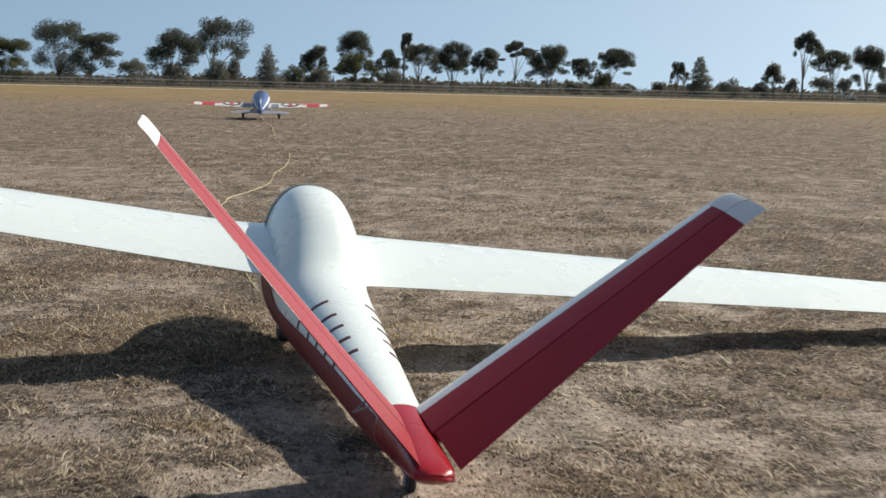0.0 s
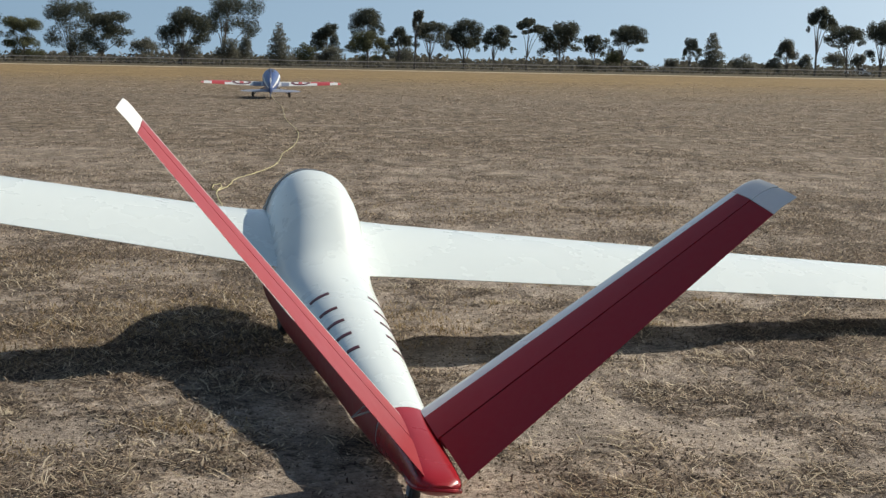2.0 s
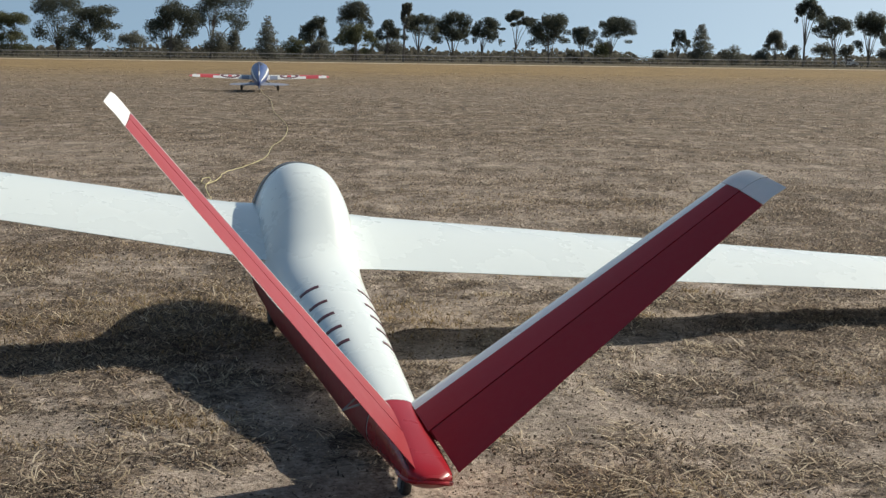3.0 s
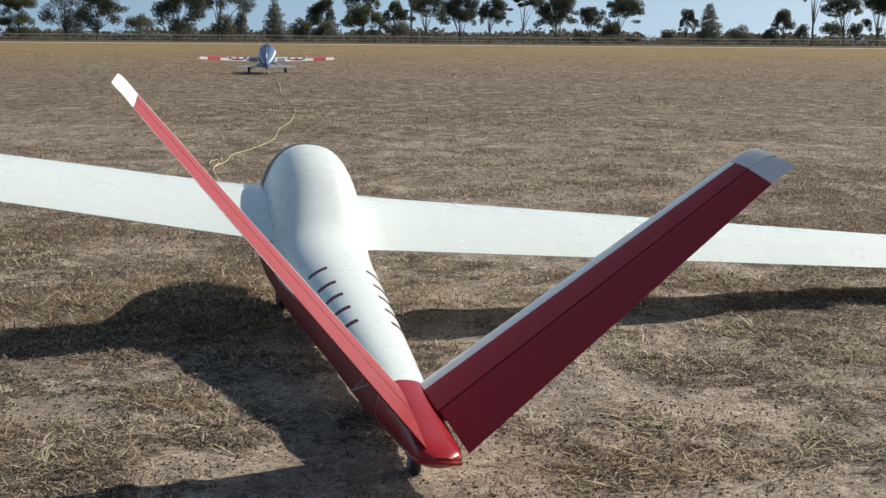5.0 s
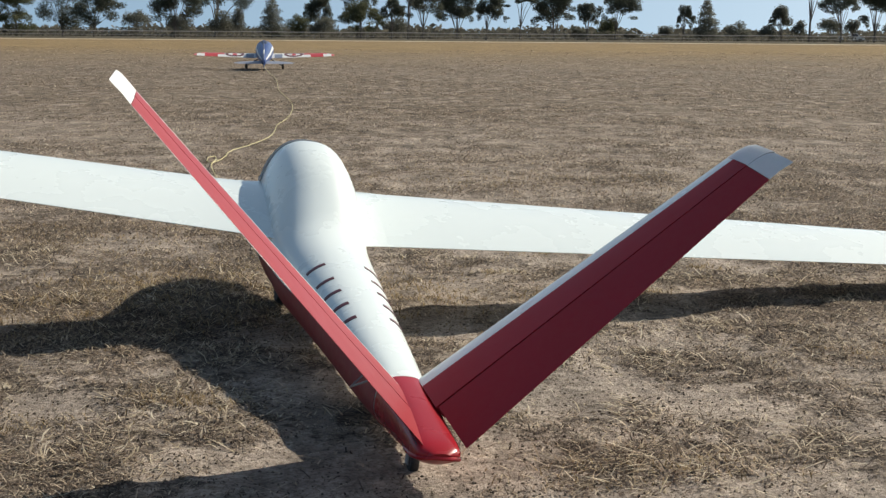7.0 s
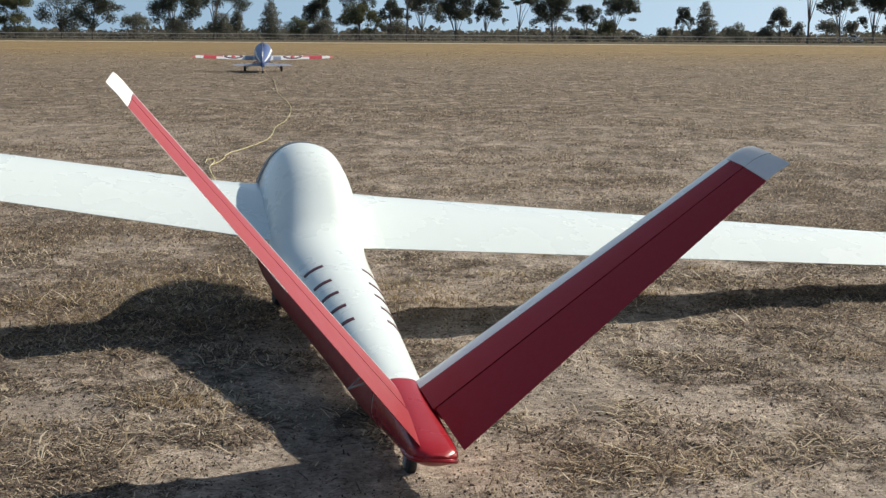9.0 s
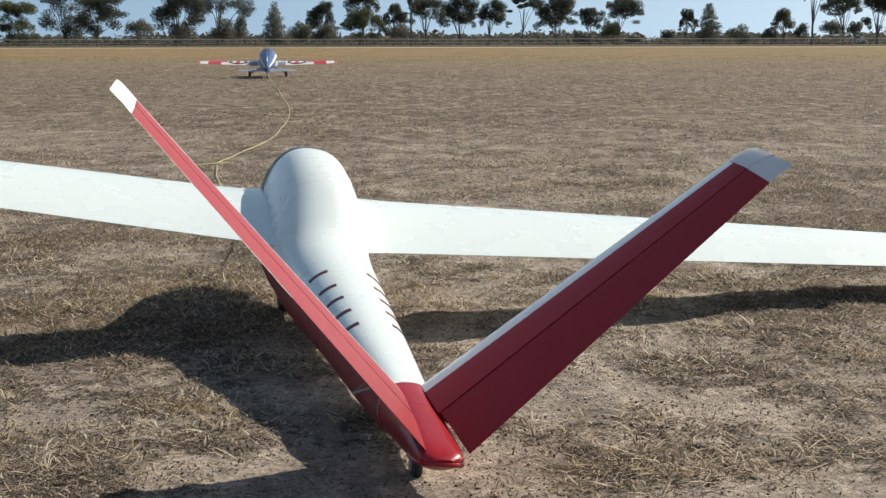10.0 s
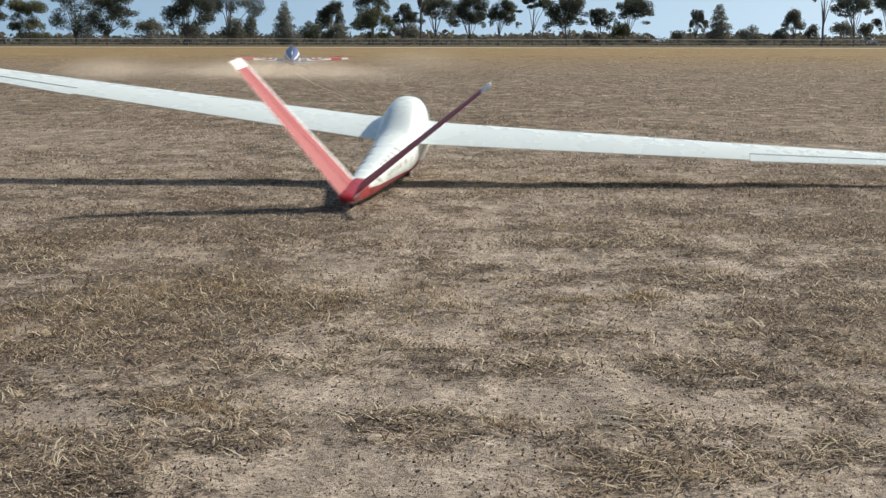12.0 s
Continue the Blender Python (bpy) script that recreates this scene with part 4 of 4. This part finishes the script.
    part("hub", moved(wheel_geom(0.034, 0.050, 16), Matrix.Translation((0, 1.647, -0.139))), M_METAL, mw)
    tw = part("tail_wheel", moved(wheel_geom(0.020, 0.014, 20), Matrix.Translation((0, 0.145, -0.060))), M_DARK, g, "small dark tail wheel")
    part("fork", join(box(0.009, 0.15, -0.05, 0.003, 0.016, 0.034), box(-0.009, 0.15, -0.05, 0.003, 0.016, 0.034)), M_METAL, tw)
    return g, rudder


GLIDER, RUDDERVATORS = build_glider()


def flight(x, y, z, pitch, roll, yaw):
    """A glider's pose: nose up, right wing down, turned left."""
    return pose(x, y, z, 0, 0, yaw) @ pose(0, 0, 0, pitch) @ pose(0, 0, 0, 0, roll)


GLIDER_ROWS = [
    (0.0, -0.005, 2.195, 0.054, 4.95, 6.75, 13.69),
    (10.5, -0.005, 2.195, 0.054, 4.95, 6.75, 13.69),
    (10.7, -0.053, 2.319, 0.06, 4.85, 6.95, 13.13),
    (10.8, -0.126, 2.493, 0.072, 4.65, 6.58, 11.52),
    (10.9, -0.182, 2.667, 0.078, 4.58, 6.8, 10.19),
    (11.0, -0.265, 2.952, 0.055, 5.22, 7.02, 8.19),
    (11.1, -0.319, 3.174, 0.081, 4.72, 7.37, 6.55),
    (11.2, -0.396, 3.453, 0.074, 4.83, 6.75, 3.68),
    (11.3, -0.46, 3.704, 0.026, 6.1, 6.14, 1.36),
    (11.4, -0.518, 3.981, 0.025, 6.01, 6.35, -1.21),
    (11.5, -0.558, 4.223, 0.027, 6.03, 6.2, -3.2),
    (11.6, -0.58, 4.494, 0.078, 4.13, 6.45, -5.13),
    (11.7, -0.597, 4.766, 0.098, 3.26, 6.07, -6.69),
    (11.8, -0.578, 5.102, 0.09, 3.47, 6.0, -7.7),
    (11.9, -0.551, 5.501, 0.043, 5.19, 5.6, -8.15),
    (12.0, -0.451, 6.018, 0.052, 4.58, 5.04, -7.24),
]


# ---- tow plane ----
def build_tug():
    g = tagged(empty("tow_plane"), "blue, red and white low-wing model tow plane on two wheels", "model aeroplane")
    T = Matrix.Translation((0, 0, 0)) @ pose(0, 0, 0, 5.0)     # sits tail down
    hull = Hull([(-1.30, 0.02, 0.34, 0.24, 2.2), (-1.2, 0.035, 0.36, 0.22, 2.2), (-0.6, 0.12, 0.47, 0.16, 2.3), (0.0, 0.165, 0.55, 0.13, 2.3), (0.45, 0.175, 0.52, 0.12, 2.3),
                 (0.78, 0.17, 0.43, 0.13, 2.2), (0.85, 0.10, 0.36, 0.19, 2.0)])

    def put(name, geom, material, label="", parent=g):
        return part(name, moved(geom, T), material, parent, label)
    body = put("fuselage", hull.body(-1.30, 0.85, 30, 28), M_BLUE, "blue fuselage")
    put("canopy", loft([[(hw * math.cos(math.pi * j / 12), y, 0.40 + h * math.sin(math.pi * j / 12)) for j in range(13)] for y, hw, h in ((-0.5, 0.05, 0.02), (-0.25, 0.10, 0.13), (0.0, 0.12, 0.18), (0.25, 0.11, 0.13), (0.42, 0.08, 0.03))]), M_NAVY, "dark canopy")
    put("side_stripe", hull.patch(-1.15, 0.6, 8, 26, 0.003, 14, 4, 0.002), M_WHITE2, "", body)
    put("side_stripe", hull.patch(-1.15, 0.6, 154, 172, 0.003, 14, 4, 0.002), M_WHITE2, "", body)
    put("spinner", loft([[(r * math.cos(math.pi * j / 8), y, 0.275 + r * math.sin(math.pi * j / 8)) for j in range(16)] for y, r in ((0.85, 0.06), (0.92, 0.045), (0.97, 0.01))]), M_WHITE2)
    # fin and rudder: blue with a white slash
    fin = Panel([(0, (0, -0.90, 0.24), (0, -1.36, 0.17), (1, 0, 0), 0.09, 0), (0.75, (0, -1.04, 0.60), (0, -1.40, 0.60), (1, 0, 0), 0.09, 0), (1, (0, -1.14, 0.68), (0, -1.36, 0.68), (1, 0, 0), 0.05, 0)])
    put("fin", fin.piece(0, 1, 0, 0.55, 8, 8), M_BLUE)
    rud = put("rudder", join(fin.piece(0, 0.45, 0.56, 1, 6, 6), fin.piece(0.60, 1, 0.56, 1, 6, 6)), M_BLUE)
    put("rudder_flash", fin.piece(0.452, 0.598, 0.56, 1.0, 4, 6), M_WHITE2, "white flash on the rudder", rud)
    for s in (1, -1):
        w = Panel([(0, (0.10 * s, 0.34, 0.252), (0.10 * s, -0.10, 0.232), (0, 0, 1), 0.18, 0.01), (0.85, (1.18 * s, 0.26, 0.282), (1.18 * s, -0.07, 0.268), (0, 0, 1), 0.17, 0.01),
                   (0.97, (1.33 * s, 0.20, 0.287), (1.33 * s, -0.06, 0.276), (0, 0, 1), 0.12, 0.01), (1, (1.385 * s, 0.12, 0.288), (1.385 * s, -0.01, 0.283), (0, 0, 1), 0.06, 0.0)])
        wing = put("wing", w.piece(0, 0.22, 0, 1, 4, 16), M_WHITE2, "white inner wing")
        put("wing_panel", w.piece(0.22, 0.54, 0, 1, 6, 16), M_WHITE2, "white wing panel with a red outlined oval", wing)
        put("wing_panel", w.piece(0.54, 0.84, 0, 1, 6, 16), M_TUGRED, "red outer wing panel", wing)
        put("wing_tip", w.piece(0.84, 0.965, 0, 1, 5, 16), M_WHITE2, "white outer wing", wing)
        put("wing_tip", w.piece(0.965, 1.0, 0, 1, 4, 16), M_TUGRED, "red wing tip", wing)
        put("wing_scallop", w.piece(0.80, 0.90, 0, 0.45, 5, 8, 0.003), M_TUGRED, "red scallop along the leading edge", wing)
        put("wing_scallop", w.piece(0.54, 0.64, 0.62, 1.0, 5, 6, 0.003), M_WHITE2, "white scallop along the trailing edge", wing)
        # red ring round a white oval
        def onwing(u, v):
            p = w.at(0.38 + 0.15 * u, 0.52 + 0.40 * v, 1)
            return p + Vector((0, 0, 0.004))
        ring_v, ring_f = [], []
        for j in range(36):
            a = 2 * math.pi * j / 36
            ring_v += [onwing(math.cos(a), math.sin(a)), onwing(0.72 * math.cos(a), 0.62 * math.sin(a)), onwing(math.cos(a), math.sin(a)) - Vector((0, 0, 0.006)), onwing(0.72 * math.cos(a), 0.62 * math.sin(a)) - Vector((0, 0, 0.006))]
            b = 4 * ((j + 1) % 36)
            o = 4 * j
            ring_f += [(o, o + 1, b + 1, b), (o, b, b + 2, o + 2), (o + 1, o + 3, b + 3, b + 1)]
        put("wing_ring", (ring_v, ring_f), M_MAROON, "dark red oval ring on the wing", wing)
        put("wing_emblem", w.piece(0.35, 0.41, 0.36, 0.70, 3, 6, 0.004), M_TUGRED, "red mark inside the ring", wing)
        # grey-blue patch stands in for the shade on the wing beside the fuselage
        put("wing_root_shade", w.piece(0.08, 0.2, 0.45, 1.0, 4, 8, 0.004), M_PALEBLUE, "grey-blue patch painted as shade at the wing root", wing)
        h = Panel([(0, (0.02 * s, -0.86, 0.255), (0.02 * s, -1.26, 0.245), (0, 0, 1), 0.09, 0), (0.9, (0.51 * s, -1.0, 0.250), (0.51 * s, -1.24, 0.245), (0, 0, 1), 0.08, 0), (1, (0.57 * s, -1.08, 0.250), (0.57 * s, -1.20, 0.247), (0, 0, 1), 0.04, 0)])
        put("tailplane", h.piece(0, 1, 0, 0.58, 6, 8), M_PALEBLUE)
        put("elevator", h.piece(0.03, 0.97, 0.60, 1.0, 6, 6), M_PALEBLUE)
        leg = part("gear_leg", tube([(0.12 * s, 0.32, 0.20), (0.26 * s, 0.33, 0.13), (0.345 * s, 0.33, 0.065)], [0.014, 0.012, 0.010], 8), M_METAL, g)
        wh = part("wheel", moved(wheel_geom(0.062, 0.045), Matrix.Translation((0.365 * s, 0.33, 0.062))), M_DARK, g)
        part("hub", moved(wheel_geom(0.03, 0.05, 14), Matrix.Translation((0.365 * s, 0.33, 0.062))), M_METAL, wh)
    part("tail_wheel", moved(wheel_geom(0.022, 0.018, 16), Matrix.Translation((0, -1.28, 0.022))), M_DARK, g)
    part("tail_spring", tube([(0, -1.15, 0.12), (0, -1.26, 0.07), (0, -1.28, 0.03)], [0.006] * 3, 6), M_METAL, g)
    return g


TUG = build_tug()
TUG_ROWS = [
    (0.0, -3.57, 29.4, 0, 0, 0, 6.4),
    (9.85, -3.57, 29.4, 0, 0, 0, 6.4),
    (10.2, -3.56, 29.75, 0, 0, 0, 6.2),
    (10.5, -3.616, 30.2, 0, 0, 0, 6.2),
    (11.0, -3.67, 31.1, 0, -3.0, 0, 6.2),
    (11.3, -3.756, 31.9, 0, -3.0, 0, 6.2),
    (11.6, -3.803, 32.9, 0, -3.0, 0, 6.2),
    (12.0, -3.888, 35.0, 0, -3.0, 0, 6.2),
]


def tug_tail(t):
    """Where the rope is hitched to the tow plane."""
    for a, b in zip(TUG_ROWS, TUG_ROWS[1:]):
        if t <= b[0]:
            break
    f = (t - a[0]) / (b[0] - a[0])
    return Vector((a[1] + (b[1] - a[1]) * f + 0.145, a[2] + (b[2] - a[2]) * f - 1.29, 0.10))


# ---- tow rope ----
ROPE_N = 90
ROPE_SHARE = [1.0 - 0.90 * k / 89 for k in range(90)]      # long links at the tow plane, short at the glider
ROPE_KEYS = [
    (0.0, [(-3.86, 30.52, 0.10), (-3.10, 26.23, 0.01), (-2.72, 23.74, 0.01), (-2.39, 21.16, 0.01), (-2.04, 18.27, 0.01), (-1.62, 15.49, 0.01), (-1.43, 13.93, 0.01), (-1.30, 12.27, 0.01), (-1.28, 11.33, 0.01), (-1.21, 10.49, 0.01), (-1.18, 9.86, 0.01), (-1.22, 9.14, 0.01), (-1.27, 8.74, 0.01), (-1.25, 8.44, 0.01), (-1.23, 8.19, 0.01), (-1.26, 7.84, 0.01), (-1.33, 8.30, 0.01), (-1.31, 8.38, 0.01), (-1.24, 8.01, 0.01), (-1.24, 7.80, 0.01), (-1.04, 6.81, 0.01), (-0.84, 5.82, 0.01), (-0.65, 4.90, 0.01), (-0.57, 4.54, 0.04), (-0.57, 4.50, 0.21)]),
    (9.7, [(-3.86, 30.52, 0.10), (-3.10, 26.23, 0.01), (-2.72, 23.74, 0.01), (-2.39, 21.16, 0.01), (-2.04, 18.27, 0.01), (-1.62, 15.49, 0.01), (-1.43, 13.93, 0.01), (-1.30, 12.27, 0.01), (-1.28, 11.33, 0.01), (-1.21, 10.49, 0.01), (-1.18, 9.86, 0.01), (-1.22, 9.14, 0.01), (-1.27, 8.74, 0.01), (-1.25, 8.44, 0.01), (-1.23, 8.19, 0.01), (-1.26, 7.84, 0.01), (-1.33, 8.30, 0.01), (-1.31, 8.38, 0.01), (-1.24, 8.01, 0.01), (-1.24, 7.80, 0.01), (-1.04, 6.81, 0.01), (-0.84, 5.82, 0.01), (-0.65, 4.90, 0.01), (-0.57, 4.54, 0.04), (-0.57, 4.50, 0.21)]),
    (10.2, [(-3.81, 30.87, 0.10), (-3.10, 26.12, 0.01), (-1.95, 17.79, 0.01), (-1.47, 13.28, 0.01), (-1.31, 11.03, 0.01), (-1.31, 9.63, 0.01), (-1.33, 8.47, 0.01), (-0.84, 5.89, 0.01), (-0.57, 4.50, 0.21)]),
    (10.4, [(-3.87, 31.11, 0.10), (-2.98, 25.29, 0.01), (-2.02, 18.27, 0.01), (-1.55, 14.07, 0.01), (-1.30, 10.88, 0.01), (-1.27, 9.52, 0.01), (-1.23, 8.49, 0.01), (-0.80, 5.90, 0.01), (-0.57, 4.50, 0.21)]),
    (10.5, [(-3.89, 31.23, 0.10), (-3.03, 25.59, 0.01), (-2.16, 18.99, 0.01), (-1.57, 13.94, 0.01), (-1.27, 11.21, 0.01), (-1.12, 9.66, 0.01), (-0.77, 6.31, 0.01), (-0.57, 4.50, 0.21)]),
    (10.6, [(-3.90, 31.37, 0.10), (-3.47, 28.96, 0.01), (-2.27, 19.07, 0.01), (-1.73, 13.98, 0.01), (-1.39, 11.37, 0.01), (-1.22, 10.11, 0.01), (-0.81, 6.51, 0.01), (-0.59, 4.57, 0.21)]),
    (10.7, [(-3.91, 31.52, 0.10), (-3.43, 27.83, 0.01), (-2.57, 20.21, 0.01), (-1.92, 15.19, 0.01), (-1.42, 11.40, 0.01), (-1.15, 9.35, 0.01), (-0.79, 6.28, 0.05), (-0.60, 4.63, 0.21)]),
    (10.8, [(-3.91, 31.67, 0.10), (-3.95, 33.00, 0.01), (-2.42, 20.29, 0.01), (-1.67, 14.07, 0.01), (-1.26, 10.76, 0.01), (-0.83, 6.90, 0.05), (-0.61, 4.82, 0.22)]),
    (11.0, [(-3.93, 31.97, 0.10), (-3.70, 31.74, 0.01), (-2.33, 20.45, 0.01), (-1.75, 15.33, 0.01), (-1.39, 12.25, 0.01), (-0.88, 7.73, 0.05), (-0.61, 5.30, 0.22)]),
    (11.3, [(-3.99, 32.59, 0.10), (-4.32, 35.28, 0.01), (-2.71, 22.41, 0.01), (-1.84, 15.70, 0.01), (-1.31, 11.33, 0.01), (-0.80, 7.91, 0.05), (-0.52, 6.08, 0.23)]),
    (11.5, [(-3.99, 33.02, 0.10), (-3.78, 31.55, 0.03), (-2.48, 20.39, 0.03), (-1.90, 15.96, 0.03), (-1.49, 13.28, 0.03), (-0.80, 8.93, 0.07), (-0.43, 6.59, 0.23)]),
    (11.75, [(-4.01, 33.94, 0.10), (-3.39, 29.50, 0.08), (-2.77, 25.06, 0.07), (-2.15, 20.62, 0.08), (-1.53, 16.18, 0.10), (-0.91, 11.74, 0.14), (-0.29, 7.29, 0.18)]),
    (12.0, [(-4.05, 35.13, 0.10), (-3.40, 30.67, 0.08), (-2.75, 26.21, 0.08), (-2.10, 21.75, 0.08), (-1.45, 17.29, 0.11), (-0.80, 12.83, 0.14), (-0.16, 8.38, 0.19)]),
]


def glider_nose(t):
    """Where the rope is hitched to the glider."""
    for a, b in zip(GLIDER_ROWS, GLIDER_ROWS[1:]):
        if t <= b[0]:
            break
    f = (t - a[0]) / (b[0] - a[0])
    return flight(*[p + (q - p) * f for p, q in zip(a[1:], b[1:])]) @ Vector((0, 2.17, -0.035))


def rope_poses(t, points):
    """Links along a line of points: a pose and a length for each."""
    tail = tug_tail(t)
    pts = [tail] + [Vector(p) for p in points[1:-1] if p[1] < tail.y - 0.9] + [glider_nose(t)]
    # smooth the line
    fine = []
    for i in range(len(pts) - 1):
        p0, p1, p2, p3 = pts[max(i - 1, 0)], pts[i], pts[i + 1], pts[min(i + 2, len(pts) - 1)]
        for k in range(12):
            f = k / 12
            fine.append(0.5 * ((2 * p1) + (p2 - p0) * f + (2 * p0 - 5 * p1 + 4 * p2 - p3) * f * f + (3 * p1 - p0 - 3 * p2 + p3) * f ** 3))
    fine.append(pts[-1])
    acc = [0.0]
    for a, b in zip(fine, fine[1:]):
        acc.append(acc[-1] + (b - a).length)
    knots = []
    j = 0
    for k in range(ROPE_N + 1):
        want = acc[-1] * sum(ROPE_SHARE[:k]) / sum(ROPE_SHARE)
        while j < len(acc) - 2 and acc[j + 1] < want:
            j += 1
        f = (want - acc[j]) / max(acc[j + 1] - acc[j], 1e-6)
        knots.append(fine[j].lerp(fine[j + 1], f))
    out = []
    for a, b in zip(knots, knots[1:]):
        d = (b - a).normalized()
        q = d.to_track_quat("Y", "Z")
        out.append((Matrix.Translation((a + b) / 2) @ q.to_matrix().to_4x4(), (b - a).length))
    return out


def build_rope():
    obs = []
    rope = tagged(empty("tow_rope"), "thin yellow tow rope between the two models", "rope")
    for k, (m, length) in enumerate(rope_poses(*ROPE_KEYS[0])):
        L, r = length * 1.03, 0.0030 - 0.0009 * k / ROPE_N
        obs.append(part("rope_length", tube([(0, -L / 2, 0), (0, -L / 6, 0.001), (0, L / 6, -0.001), (0, L / 2, 0)], [r] * 4, 6), M_ROPE, rope))
    return obs


ROPE = build_rope()


# ---- dust behind the tow plane ----
def dust_mat():
    m, n, l, b = mat("airborne_dust", 1.0, 0, 0)
    b.inputs["Base Color"].default_value = (0.60, 0.51, 0.42, 1)
    tr = n.new("ShaderNodeBsdfTransparent")
    tl = n.new("ShaderNodeBsdfTranslucent")
    tl.inputs[0].default_value = (0.85, 0.74, 0.62, 1)
    half = n.new("ShaderNodeMixShader")
    half.inputs[0].default_value = 0.7
    l.new(b.outputs[0], half.inputs[1])
    l.new(tl.outputs[0], half.inputs[2])
    mx = n.new("ShaderNodeMixShader")
    soft = n.new("ShaderNodeAttribute")
    soft.attribute_name = "soft"
    thin = n.new("ShaderNodeMath")
    thin.operation = "MULTIPLY"
    thin.inputs[1].default_value = 0.30
    l.new(soft.outputs["Fac"], thin.inputs[0])
    l.new(thin.outputs[0], mx.inputs[0])
    l.new(tr.outputs[0], mx.inputs[1])
    l.new(half.outputs[0], mx.inputs[2])
    l.new(mx.outputs[0], n["Material Output"].inputs["Surface"])
    return m


M_DUST = dust_mat()


def build_dust(x, y, start, sx, sz, n, seed):
    """A drifting puff made of many faint flecks."""
    rng = np.random.default_rng(seed)
    V, F, soft = [], [], []
    for k in range(n):
        p = rng.normal(0, 1, 3) * (sx * 0.8, sx * 0.7, sz)
        p[2] = abs(p[2])
        w, h = rng.uniform(1.0, 1.9), rng.uniform(0.16, 0.30)
        t = rng.uniform(-0.3, 0.3)
        o = len(V)
        V.append(tuple(p))
        soft.append(1.0)
        for ring, fall in ((0.5, 0.45), (1.0, 0.0)):
            for j in range(12):
                a = math.pi / 6 * j
                V.append((p[0] + ring * w * math.cos(a), p[1] + ring * h * math.sin(a) * t, p[2] + ring * h * math.sin(a)))
                soft.append(fall)
        for j in range(12):
            i, q = o + 1 + j, o + 1 + (j + 1) % 12
            F += [(o, i, q), (i, i + 12, q + 12, q)]
    ob = mesh_object("dust_puff", V, F, M_DUST)
    ob.data.attributes.new("soft", "FLOAT", "POINT").data.foreach_set("value", soft)
    ob.visible_shadow = False
    tagged(ob, "faint pale brown dust blown up behind the tow plane", "dust", group="dust puffs", kind="stuff")
    return ob, x, y, start


def dust_rows(x, y, start):
    """Lies in the soil, is blown up by the propeller, drifts off and hangs."""
    rows = [(0, pose(x, y, -2.2))]
    rows += [(start - 0.3, pose(x, y, -2.2)), (start + 0.15, pose(x, y - 0.1, -0.02)), (start + 0.9, pose(x - 0.3, y - 0.3, 0.05))]
    if start + 0.9 < 12:
        rows.append((12.0, pose(x - 0.3 - 0.5 * (11.1 - start), y - 0.6, 0.12)))
    return rows


DUST = [build_dust(*r) for r in (
    (-4.6, 27.6, 9.95, 1.3, 0.05, 1, 1), (-5.8, 26.8, 10.2, 1.5, 0.06, 1, 2), (-3.4, 27.6, 10.4, 1.4, 0.06, 2, 3), (-5.0, 28.2, 10.6, 1.5, 0.07, 1, 4),
    (-2.4, 28.4, 10.8, 1.4, 0.08, 2, 5), (-1.6, 28.8, 11.0, 1.4, 0.08, 1, 6), (-4.0, 29.2, 11.2, 1.5, 0.09, 2, 7), (-1.2, 29.6, 11.35, 1.4, 0.09, 1, 8), (-2.8, 30.2, 11.45, 1.5, 0.10, 2, 9))]


def motions():
    walk(GLIDER, [(t, flight(*r)) for t, *r in GLIDER_ROWS])
    walk(TUG, [(t, pose(x, y, z, pitch, roll, yaw)) for t, x, y, z, pitch, roll, yaw in TUG_ROWS])
    for (ob, m), kick, r in zip(RUDDERVATORS, RUDDER, RUDDER_REST):
        walk(ob, [(t, m @ pose(0, 0, 0, a)) for t, a in ((0, r), (4.6, r), (4.95, r), (5.2, kick), (5.3, kick), (5.45, r), (5.6, r), (10.6, r), (11.0, 0), (12, 0))])
    table = [(t, rope_poses(t, p)) for t, p in ROPE_KEYS]
    for k, ob in enumerate(ROPE):
        walk(ob, [(t, poses[k][0]) for t, poses in table])
    for ob, x, y, start in DUST:
        walk(ob, dust_rows(x, y, start))


RUDDER = (15.0, -8.0)
RUDDER_REST = (6.0, -1.0)
motions()
